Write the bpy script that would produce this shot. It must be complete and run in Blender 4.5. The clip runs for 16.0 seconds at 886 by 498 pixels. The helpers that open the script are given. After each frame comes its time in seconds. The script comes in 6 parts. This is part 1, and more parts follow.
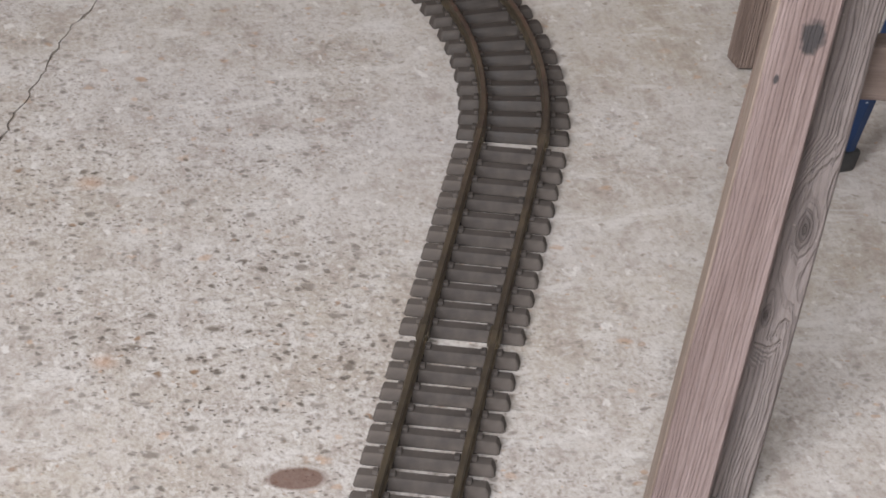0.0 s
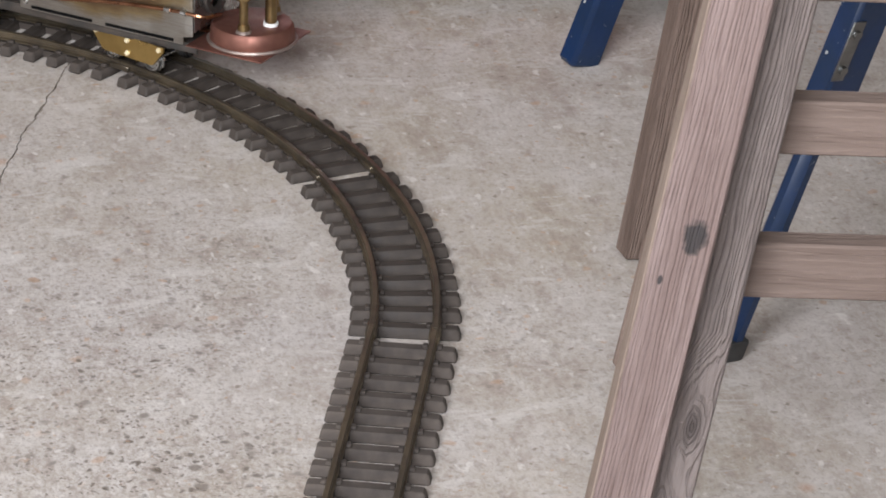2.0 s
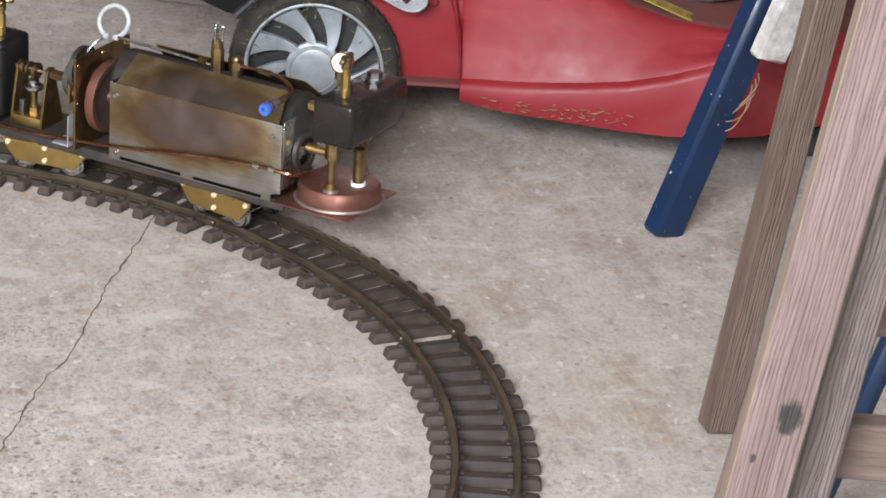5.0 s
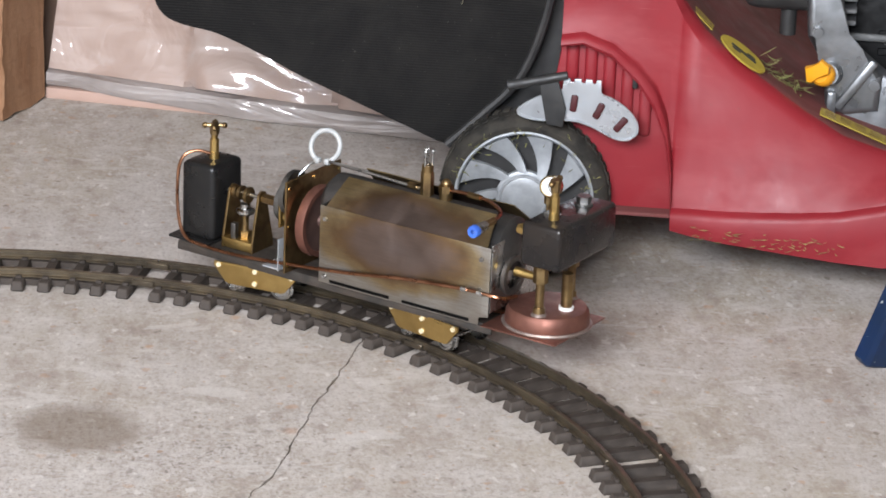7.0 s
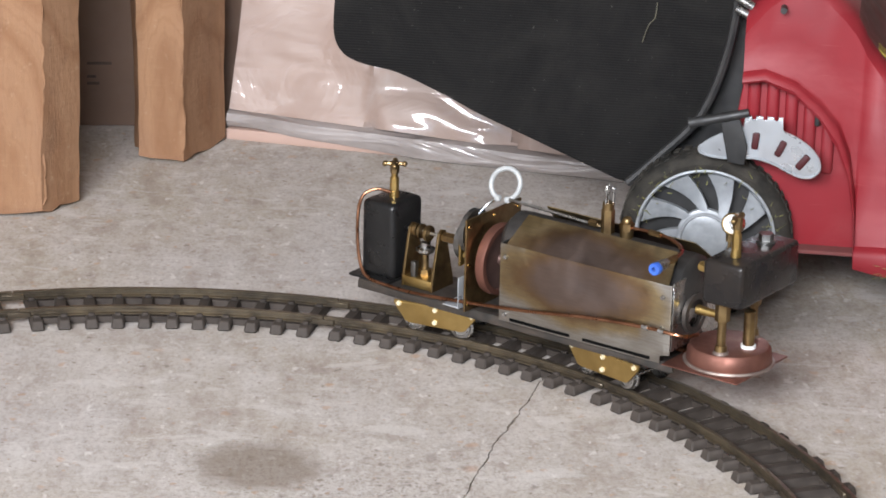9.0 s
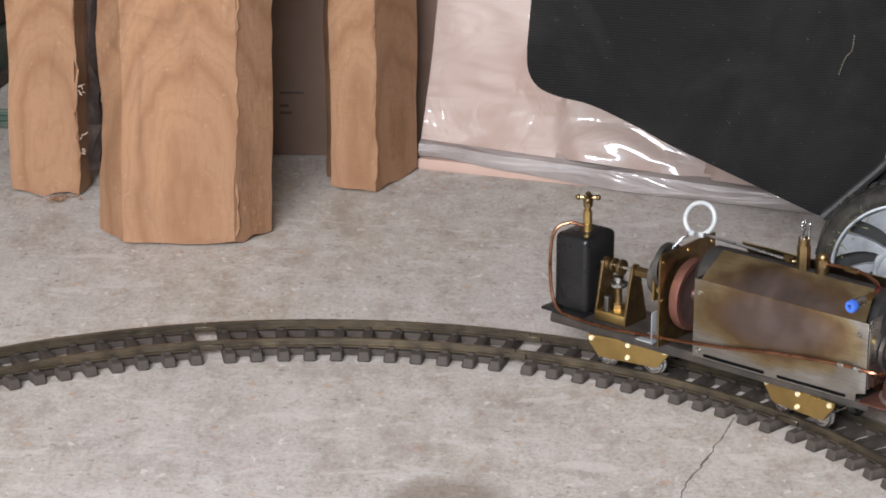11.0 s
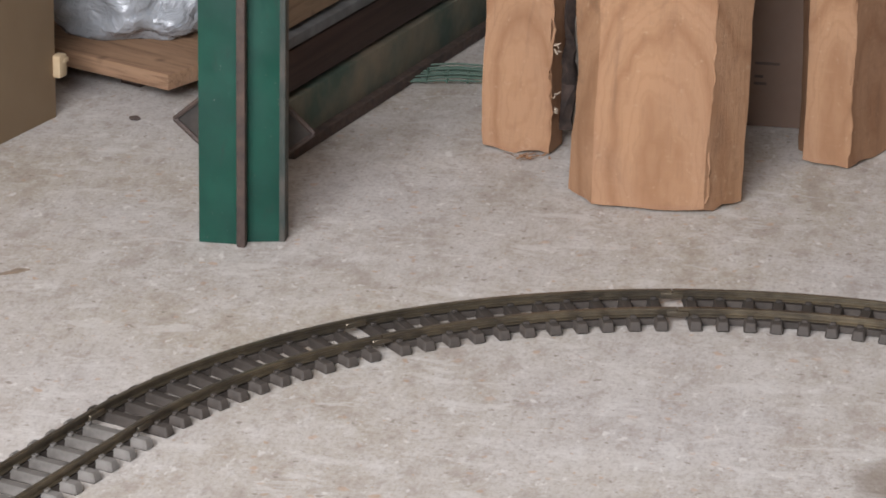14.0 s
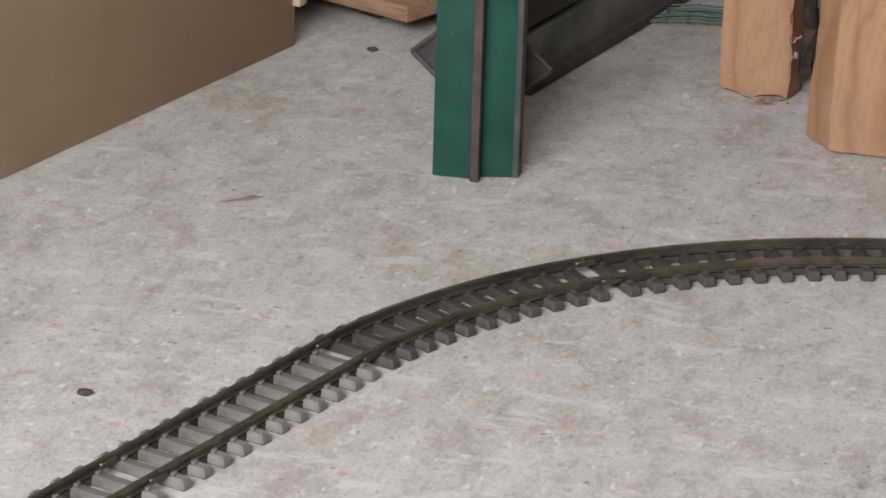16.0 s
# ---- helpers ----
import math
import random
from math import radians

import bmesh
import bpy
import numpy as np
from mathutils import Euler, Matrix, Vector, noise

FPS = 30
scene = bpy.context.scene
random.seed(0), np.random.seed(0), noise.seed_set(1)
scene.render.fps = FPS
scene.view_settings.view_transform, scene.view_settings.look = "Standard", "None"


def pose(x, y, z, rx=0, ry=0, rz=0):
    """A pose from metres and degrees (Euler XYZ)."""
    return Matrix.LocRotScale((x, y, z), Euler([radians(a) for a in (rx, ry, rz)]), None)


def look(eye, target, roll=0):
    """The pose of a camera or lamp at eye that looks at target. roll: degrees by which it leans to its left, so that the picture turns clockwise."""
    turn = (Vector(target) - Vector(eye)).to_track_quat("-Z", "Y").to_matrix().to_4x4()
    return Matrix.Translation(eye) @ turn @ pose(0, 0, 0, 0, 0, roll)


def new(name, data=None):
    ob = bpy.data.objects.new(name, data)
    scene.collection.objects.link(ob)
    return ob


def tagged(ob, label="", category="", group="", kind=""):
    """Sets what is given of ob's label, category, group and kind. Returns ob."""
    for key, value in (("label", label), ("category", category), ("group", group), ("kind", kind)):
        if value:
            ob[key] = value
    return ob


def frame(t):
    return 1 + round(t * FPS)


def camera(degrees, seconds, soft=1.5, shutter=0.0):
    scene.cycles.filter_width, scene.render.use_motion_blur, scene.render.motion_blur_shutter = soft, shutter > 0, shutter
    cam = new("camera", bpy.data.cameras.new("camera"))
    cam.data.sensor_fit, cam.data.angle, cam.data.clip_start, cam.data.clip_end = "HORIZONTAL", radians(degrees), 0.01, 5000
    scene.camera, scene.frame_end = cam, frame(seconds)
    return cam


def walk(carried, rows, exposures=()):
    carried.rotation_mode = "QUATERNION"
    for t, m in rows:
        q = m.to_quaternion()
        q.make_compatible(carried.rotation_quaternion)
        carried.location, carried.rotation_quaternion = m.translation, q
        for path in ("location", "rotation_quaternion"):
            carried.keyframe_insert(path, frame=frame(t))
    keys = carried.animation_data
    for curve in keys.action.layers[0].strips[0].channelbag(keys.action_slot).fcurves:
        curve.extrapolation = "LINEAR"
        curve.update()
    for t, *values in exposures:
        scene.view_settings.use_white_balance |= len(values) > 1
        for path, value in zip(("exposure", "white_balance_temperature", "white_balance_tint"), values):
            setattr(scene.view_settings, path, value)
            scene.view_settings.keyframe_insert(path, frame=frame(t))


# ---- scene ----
cam = camera(15.8, 16.0, soft=1.8, shutter=0.0)
PATH = [
    (0, (0.0268, -0.0072, 1.1166), (0.5120, 2.5705, -0.3394), 1.92),
    (0.5, (0.0337, -0.0046, 1.1315), (0.5458, 2.5883, -0.2877), 1.91),
    (1, (0.0331, -0.0094, 1.1368), (0.5713, 2.5974, -0.2469), 1.88),
    (1.5, (0.0362, -0.0092, 1.1391), (0.5957, 2.6118, -0.2089), 1.42),
    (2, (0.0344, -0.0125, 1.1427), (0.6176, 2.6208, -0.1709), 1.82),
    (2.5, (0.0249, -0.0108, 1.1455), (0.6190, 2.6352, -0.1374), 2.44),
    (3, (0.0208, -0.0141, 1.1481), (0.6147, 2.6446, -0.1081), 2.39),
    (3.5, (0.0138, -0.0127, 1.1491), (0.5997, 2.6582, -0.0851), 2.70),
    (4, (0.0085, -0.0068, 1.1474), (0.5925, 2.6714, -0.0716), 3.00),
    (4.2, (0.0084, -0.0045, 1.1496), (0.5879, 2.6790, -0.0600), 3.17),
    (6.3, (0.0188, -0.0122, 1.1433), (0.4637, 2.7390, 0.0330), 2.98),
    (6.5, (0.0212, -0.0188, 1.1295), (0.4458, 2.7447, 0.0420), 2.86),
    (7, (0.0170, -0.0200, 1.1019), (0.3583, 2.7745, 0.0655), 2.46),
    (7.5, (0.0182, -0.0195, 1.0926), (0.3125, 2.7903, 0.0833), 2.41),
    (8, (0.0145, -0.0220, 1.0909), (0.2951, 2.7918, 0.0891), 2.32),
    (8.5, (0.0144, -0.0181, 1.0890), (0.2466, 2.7997, 0.0860), 1.58),
    (9, (0.0141, -0.0139, 1.0880), (0.1905, 2.8101, 0.0908), 1.29),
    (9.5, (0.0073, -0.0125, 1.0888), (0.1390, 2.8165, 0.0991), 1.27),
    (9.7, (0.0110, -0.0102, 1.0912), (0.1146, 2.8218, 0.1068), 1.05),
    (11.8, (0.0007, 0.0128, 1.0997), (-0.0921, 2.8442, 0.1125), 0.80),
    (12, (-0.0049, 0.0144, 1.0995), (-0.1365, 2.8430, 0.1085), 0.96),
    (12.5, (-0.0140, 0.0183, 1.0989), (-0.2276, 2.8410, 0.1054), 1.08),
    (13, (-0.0307, 0.0242, 1.0659), (-0.3091, 2.8493, 0.0955), 1.17),
    (13.5, (-0.0331, 0.0215, 1.0743), (-0.3768, 2.8342, 0.0894), 1.13),
    (14, (-0.0335, 0.0287, 1.0777), (-0.4314, 2.8251, 0.0668), 1.19),
    (14.5, (-0.0330, 0.0321, 1.0754), (-0.4786, 2.8160, 0.0500), 1.53),
    (15, (-0.0329, 0.0317, 1.0755), (-0.5385, 2.8093, 0.0611), 1.90),
    (15.5, (-0.0349, 0.0409, 1.0726), (-0.5921, 2.7986, 0.0313), 1.81),
    (16, (-0.0346, 0.0397, 1.0730), (-0.6419, 2.7757, 0.0027), 1.71),
]
walk(cam, [(t, look(eye, target, roll)) for t, eye, target, roll in PATH],
     exposures=[(0.0, 2.0), (2.0, 2.13), (4.0, 2.32), (6.5, 2.44), (9.5, 2.44), (12.0, 2.28), (15.0, 2.24), (16.0, 2.10)])

# ---- world and light: a white sky and an assumed, unseen garage door behind the camera ----
world = bpy.data.worlds.new("sky")
scene.world = world
world.use_nodes = True
wn = world.node_tree
sky = wn.nodes.new("ShaderNodeTexSky")
sky.sky_type, sky.sun_disc = "NISHITA", False
sky.sun_elevation, sky.sun_rotation = radians(48), radians(20)
sky.air_density, sky.dust_density = 1.0, 4.0
wn.nodes["Background"].inputs["Strength"].default_value = 0.12
wn.links.new(sky.outputs[0], wn.nodes["Background"].inputs["Color"])
sun_data = bpy.data.lights.new("sun", "SUN")
sun_data.energy, sun_data.angle, sun_data.color = 1.0, radians(12), (1.0, 0.96, 0.9)
sun = new("sun", sun_data)
sun.matrix_world = look((1.5, 4.0, 5.0), (0, 0, 0))
# area lamp added in the unseen door opening, standing in for daylight
door_data = bpy.data.lights.new("daylight_stand_in", "AREA")
door_data.shape, door_data.size, door_data.size_y = "RECTANGLE", 2.1, 0.95
door_data.energy, door_data.color = 58.0, (0.965, 0.98, 1.04)
door_light = new("daylight_stand_in", door_data)
door_light.matrix_world = look((-0.95, -0.78, 1.95), (-0.2, 2.8, 0.1))


# ---- helpers of this scene ----
def finish(bm, name, material, angle=38):
    bmesh.ops.recalc_face_normals(bm, faces=bm.faces)
    me = bpy.data.meshes.new(name)
    bm.to_mesh(me)
    bm.free()
    for p in me.polygons:
        p.use_smooth = True
    me.set_sharp_from_angle(angle=radians(angle))
    if material:
        me.materials.append(material)
    return me


def thing(name, label, category, m=None, group="", kind=""):
    ob = tagged(new(name), label, category, group, kind)
    ob.empty_display_size = 0.05
    if m is not None:
        ob.matrix_basis = m
    return ob


def part(name, bm, material, parent, label="", m=None):
    ob = new(name, bm if isinstance(bm, bpy.types.Mesh) else finish(bm, name, material))
    ob.parent = parent
    if m is not None:
        ob.matrix_basis = m
    return tagged(ob, label)


def solo(name, bm, material, label, category, m=None, kind="", group=""):
    ob = new(name, finish(bm, name, material))
    if m is not None:
        ob.matrix_basis = m
    return tagged(ob, label, category, group, kind)


def box(bm, c, s, bevel=0.0, m=None, seg=2):
    """A box with centre c and sizes s."""
    g = bmesh.ops.create_cube(bm, size=1.0)
    vs = g["verts"]
    mm = Matrix.Translation(c) @ (m or Matrix()) @ Matrix.Diagonal((*s, 1))
    bmesh.ops.transform(bm, matrix=mm, verts=vs)
    if bevel:
        es = list({e for v in vs for e in v.link_edges})
        bmesh.ops.bevel(bm, geom=es, offset=bevel, segments=seg, profile=0.5, affect="EDGES")
    return bm


def cyl(bm, a, b, r, r2=None, seg=16, caps=True):
    a, b = Vector(a), Vector(b)
    d = b - a
    m = Matrix.Translation((a + b) / 2) @ d.to_track_quat("Z", "Y").to_matrix().to_4x4()
    bmesh.ops.create_cone(bm, cap_ends=caps, segments=seg, radius1=r, radius2=r if r2 is None else r2,
                          depth=d.length, matrix=m)
    return bm


def ball(bm, c, r, seg=12):
    bmesh.ops.create_uvsphere(bm, u_segments=seg, v_segments=seg // 2 + 2, radius=r, matrix=Matrix.Translation(c))
    return bm


def smooth_path(pts, n=6):
    """Catmull-Rom points through pts."""
    ps = [Vector(p) for p in pts]
    out = []
    for i in range(len(ps) - 1):
        p0, p1, p2, p3 = ps[max(i - 1, 0)], ps[i], ps[i + 1], ps[min(i + 2, len(ps) - 1)]
        for k in range(n):
            t = k / n
            out.append(0.5 * ((2 * p1) + (p2 - p0) * t + (2 * p0 - 5 * p1 + 4 * p2 - p3) * t * t
                              + (3 * p1 - p0 - 3 * p2 + p3) * t ** 3))
    return out + [ps[-1]]


def sweep(bm, pts, profile, up=(0, 0, 1), closed=False):
    """Sweeps a closed 2D profile (across, up) along points."""
    pts = [Vector(p) for p in pts]
    n = len(pts)
    rings = []
    for i, p in enumerate(pts):
        a = pts[i - 1] if i or closed else pts[i]
        b = pts[(i + 1) % n] if i < n - 1 or closed else pts[i]
        d = (b - a).normalized()
        side = d.cross(Vector(up))
        if side.length < 1e-4:
            side = d.cross(Vector((0.3, 1, 0)))
        side.normalize()
        top = side.cross(d).normalized()
        rings.append([bm.verts.new(p + side * x + top * y) for x, y in profile])
    k = len(profile)
    for i in range(n if closed else n - 1):
        r0, r1 = rings[i], rings[(i + 1) % n]
        for j in range(k):
            bm.faces.new((r0[j], r0[(j + 1) % k], r1[(j + 1) % k], r1[j]))
    if not closed:
        bm.faces.new(rings[0][::-1])
        bm.faces.new(rings[-1])
    return bm


def circle(r, seg=8):
    return [(r * math.cos(2 * math.pi * i / seg), r * math.sin(2 * math.pi * i / seg)) for i in range(seg)]


def tube(bm, pts, r, seg=8, n=6, closed=False, up=(0, 0, 1)):
    return sweep(bm, smooth_path(pts, n) if n else pts, circle(r, seg), up, closed)


def prism(bm, outline, y0, y1, bevel=0.0):
    """An outline in x, z pulled from y0 to y1."""
    a = [bm.verts.new((x, y0, z)) for x, z in outline]
    b = [bm.verts.new((x, y1, z)) for x, z in outline]
    n = len(a)
    fs = [bm.faces.new(a), bm.faces.new(b[::-1])]
    for i in range(n):
        fs.append(bm.faces.new((a[i], b[i], b[(i + 1) % n], a[(i + 1) % n])))
    if bevel:
        es = [e for e in bm.edges if e.verts[0] in a and e.verts[1] in a or e.verts[0] in b and e.verts[1] in b]
        bmesh.ops.bevel(bm, geom=es, offset=bevel, segments=3, profile=0.5, affect="EDGES")
    return bm


def lathe(bm, prof, m=None, seg=32):
    """Turns (radius, height) round z."""
    rings = []
    for r, h in prof:
        if r < 1e-6:
            rings.append([bm.verts.new((0, 0, h))])
        else:
            rings.append([bm.verts.new((r * math.cos(2 * math.pi * i / seg), r * math.sin(2 * math.pi * i / seg), h))
                          for i in range(seg)])
    for a, b in zip(rings, rings[1:]):
        for i in range(seg):
            j = (i + 1) % seg
            if len(a) == 1 and len(b) > 1:
                bm.faces.new((a[0], b[i], b[j]))
            elif len(b) == 1 and len(a) > 1:
                bm.faces.new((a[i], b[0], a[j]))
            elif len(a) > 1:
                bm.faces.new((a[i], b[i], b[j], a[j]))
    if m is not None:
        bmesh.ops.transform(bm, matrix=m, verts=[v for r in rings for v in r])
    return bm


def new_bm():
    return bmesh.new()


# ---- materials ----
def rgb(c):
    return (*c, 1.0)


class Shader:
    """A node material with short ways to noise, ramps and mixes."""

    def __init__(self, name, rough=0.6, metal=0.0, spec=0.5):
        self.mat = bpy.data.materials.new(name)
        self.mat.use_nodes = True
        self.t = self.mat.node_tree
        self.b = self.t.nodes["Principled BSDF"]
        self.b.inputs["Roughness"].default_value = rough
        self.b.inputs["Metallic"].default_value = metal
        self.b.inputs["Specular IOR Level"].default_value = spec
        self.co = self.t.nodes.new("ShaderNodeTexCoord").outputs["Object"]

    def link(self, a, b):
        self.t.links.new(a, b)

    def mapped(self, scale=(1, 1, 1), rot=(0, 0, 0), loc=(0, 0, 0)):
        n = self.t.nodes.new("ShaderNodeMapping")
        n.inputs["Scale"].default_value, n.inputs["Rotation"].default_value = scale, rot
        n.inputs["Location"].default_value = loc
        self.link(self.co, n.inputs["Vector"])
        return n.outputs[0]

    def noise(self, scale, detail=4, rough=0.6, co=None, distort=0.0):
        n = self.t.nodes.new("ShaderNodeTexNoise")
        n.inputs["Scale"].default_value, n.inputs["Detail"].default_value = scale, detail
        n.inputs["Roughness"].default_value, n.inputs["Distortion"].default_value = rough, distort
        self.link(co or self.co, n.inputs["Vector"])
        return n.outputs["Fac"]

    def voronoi(self, scale, co=None, feature="F1"):
        n = self.t.nodes.new("ShaderNodeTexVoronoi")
        n.feature = feature
        n.inputs["Scale"].default_value = scale
        self.link(co or self.co, n.inputs["Vector"])
        return n.outputs["Distance"]

    def ramp(self, fac, stops):
        n = self.t.nodes.new("ShaderNodeValToRGB")
        els = n.color_ramp.elements
        while len(els) < len(stops):
            els.new(0.5)
        for e, (p, c) in zip(els, stops):
            e.position = p
            e.color = rgb(c) if isinstance(c, tuple) else (c, c, c, 1)
        self.link(fac, n.inputs["Fac"])
        return n.outputs["Color"]

    def mix(self, fac, a, b, blend="MIX"):
        n = self.t.nodes.new("ShaderNodeMix")
        n.data_type, n.blend_type = "RGBA", blend
        for k, v in ((0, fac), (6, a), (7, b)):
            if isinstance(v, (int, float)):
                n.inputs[k].default_value = v if k == 0 else (v, v, v, 1)
            elif isinstance(v, tuple):
                n.inputs[k].default_value = rgb(v)
            else:
                self.link(v, n.inputs[k])
        return n.outputs[2]

    def math(self, op, a, b=0.0, clamp=False):
        n = self.t.nodes.new("ShaderNodeMath")
        n.operation, n.use_clamp = op, clamp
        for k, v in ((0, a), (1, b)):
            if isinstance(v, (int, float)):
                n.inputs[k].default_value = v
            else:
                self.link(v, n.inputs[k])
        return n.outputs[0]

    def blot(self, centre, radii, rot=0.0, soft=0.5, wobble=0.3, scale=20):
        """1 inside an ellipse on the ground with a wandering edge, 0 outside."""
        m = self.mapped((1 / radii[0], 1 / radii[1], 0.0), (0, 0, 0), (-centre[0] / radii[0], -centre[1] / radii[1], 0))
        n = self.t.nodes.new("ShaderNodeVectorMath")
        n.operation = "LENGTH"
        self.link(m, n.inputs[0])
        d = self.math("ADD", n.outputs["Value"], self.math("MULTIPLY", self.math("SUBTRACT", self.noise(scale, 3), 0.5), wobble * 2))
        return self.ramp(d, [(1 - soft, 1.0), (1.0, 0.0)])

    def color(self, c):
        if isinstance(c, tuple):
            self.b.inputs["Base Color"].default_value = rgb(c)
        else:
            self.link(c, self.b.inputs["Base Color"])
        return self

    def roughness(self, c):
        self.link(c, self.b.inputs["Roughness"])
        return self

    def bump(self, h, strength=0.3, distance=0.002):
        n = self.t.nodes.new("ShaderNodeBump")
        n.inputs["Strength"].default_value, n.inputs["Distance"].default_value = strength, distance
        self.link(h, n.inputs["Height"])
        self.link(n.outputs[0], self.b.inputs["Normal"])
        return self


def plain(name, a, b, scale=40, rough=0.5, metal=0.0, bump=0.1, fine=300, spec=0.5):
    """Two close colours in patches, fine grain in relief and gloss."""
    s = Shader(name, rough, metal, spec)
    big, small = s.noise(scale, 4), s.noise(fine, 3)
    s.color(s.mix(s.ramp(big, [(0.35, 0.0), (0.65, 1.0)]), a, b))
    s.roughness(s.ramp(s.noise(scale * 2.3, 3), [(0.3, max(rough - 0.12, 0.03)), (0.7, min(rough + 0.12, 1.0))]))
    s.bump(small, bump, 0.0006)
    return s.mat


def concrete():
    s = Shader("worn_concrete", 0.85, 0, 0.3)
    warp = s.t.nodes.new("ShaderNodeTexNoise")
    warp.inputs["Scale"].default_value, warp.inputs["Detail"].default_value = 90, 3
    s.link(s.co, warp.inputs["Vector"])
    sub = s.t.nodes.new("ShaderNodeVectorMath")
    sub.operation = "MULTIPLY_ADD"
    s.link(warp.outputs["Color"], sub.inputs[0])
    sub.inputs[1].default_value = (0.012, 0.010, 0.0)
    s.link(s.co, sub.inputs[2])
    bent = sub.outputs[0]
    long = s.mapped((1.0, 0.5, 1.0))
    cloud, mid, blotch = s.noise(2.6, 5, 0.6), s.noise(18, 6, 0.75, long), s.noise(50, 5, 0.72, long)
    grit = s.noise(230, 3, 0.7, s.mapped((1.0, 0.6, 1.0)))
    c = s.mix(s.ramp(cloud, [(0.35, 0.0), (0.65, 1.0)]), (0.392, 0.338, 0.272), (0.432, 0.392, 0.364))
    c = s.mix(s.ramp(mid, [(0.42, 0.0), (0.66, 0.85)]), c, (0.522, 0.480, 0.445))
    c = s.mix(s.ramp(mid, [(0.30, 0.65), (0.46, 0.0)]), c, (0.301, 0.241, 0.202))
    c = s.mix(s.ramp(blotch, [(0.32, 0.6), (0.47, 0.0)]), c, (0.287, 0.231, 0.197))
    c = s.mix(s.ramp(blotch, [(0.55, 0.0), (0.70, 0.6)]), c, (0.577, 0.541, 0.512))
    # exposed pebbles, a few of them dark or rusty, where the skin has worn off
    worn = s.math("MULTIPLY", s.ramp(s.noise(3.1, 4, 0.65), [(0.36, 0.25), (0.58, 1.0)]), s.math("ADD", s.math("MULTIPLY", s.blot((0.10, 1.85), (0.62, 0.78), soft=0.6, scale=5), 0.85), 0.15))
    c = s.mix(s.math("MULTIPLY", s.ramp(grit, [(0.33, 0.75), (0.50, 0.0)]), s.math("ADD", s.math("MULTIPLY", worn, 0.55), 0.45)), c, (0.221, 0.177, 0.150))
    c = s.mix(s.math("MULTIPLY", s.ramp(grit, [(0.55, 0.0), (0.72, 0.6)]), s.math("ADD", s.math("MULTIPLY", worn, 0.8), 0.2)), c, (0.603, 0.567, 0.537))
    scuff = s.noise(1.0, 5, 0.75, s.mapped((42, 48, 1), (0, 0, 0.3)), 0.8)
    c = s.mix(s.ramp(scuff, [(0.57, 0.0), (0.70, 0.55)]), c, (0.588, 0.551, 0.522))
    pits = None
    for scale, share, tone in ((70, 0.10, (0.17, 0.14, 0.115)), (120, 0.24, (0.12, 0.098, 0.08)), (235, 0.32, (0.15, 0.122, 0.10))):
        v = s.t.nodes.new("ShaderNodeTexVoronoi")
        v.inputs["Scale"].default_value = scale
        s.link(bent, v.inputs["Vector"])
        pick = s.t.nodes.new("ShaderNodeSeparateColor")
        s.link(v.outputs["Color"], pick.inputs[0])
        spot = s.ramp(v.outputs["Distance"], [(0.20, 1.0), (0.42, 0.0)])
        dark = s.math("MULTIPLY", s.math("MULTIPLY", spot, s.ramp(pick.outputs[0], [(share, 1.0), (share + 0.02, 0.0)])), worn)
        pale = s.math("MULTIPLY", s.math("MULTIPLY", spot, s.ramp(pick.outputs[1], [(0.80, 0.0), (0.82, 0.55)])), worn)
        rusty = s.math("MULTIPLY", spot, s.ramp(pick.outputs[2], [(0.985, 0.0), (0.99, 0.45)]))
        c = s.mix(pale, c, (0.603, 0.567, 0.532))
        c = s.mix(dark, c, tone)
        c = s.mix(rusty, c, (0.432, 0.246, 0.128))
        pits = dark if pits is None else s.math("ADD", pits, dark)
    specks = s.noise(95, 2, 0.5)
    c = s.mix(s.ramp(specks, [(0.675, 0.0), (0.72, 0.7)]), c, (0.20, 0.160, 0.125))
    flake = s.noise(1.0, 6, 0.72, s.mapped((14, 30, 1), (0, 0, 0.12), (5.0, 1.0, 0.0)), 0.4)
    c = s.mix(s.ramp(flake, [(0.55, 0.0), (0.63, 0.55)]), c, (0.57, 0.535, 0.50))
    fine = s.noise(420, 2, 0.6, s.mapped((1.0, 0.6, 1.0)))
    c = s.mix(s.math("MULTIPLY", s.ramp(fine, [(0.36, 0.5), (0.50, 0.0)]), worn), c, (0.25, 0.21, 0.18))
    chips = s.noise(75, 3, 0.6, s.mapped((1.0, 0.55, 1.0), (0, 0, 0.4), (3.0, 7.0, 0.0)))
    c = s.mix(s.ramp(chips, [(0.63, 0.0), (0.69, 0.7)]), c, (0.62, 0.585, 0.545))
    rust = s.noise(60, 3, 0.6, s.mapped((1.0, 0.6, 1.0), (0, 0, 0.9), (11.0, 2.0, 0.0)))
    c = s.mix(s.ramp(rust, [(0.67, 0.0), (0.73, 0.38)]), c, (0.33, 0.215, 0.135))
    # oil stains and rust marks
    c = s.mix(s.math("MULTIPLY", s.blot((0.016, 2.508), (0.066, 0.062), soft=0.42, wobble=0.22, scale=32), 0.62), c, (0.165, 0.122, 0.085))
    c = s.mix(s.math("MULTIPLY", s.blot((0.255, 1.684), (0.022, 0.014), soft=0.25), 0.85), c, (0.131, 0.069, 0.049))
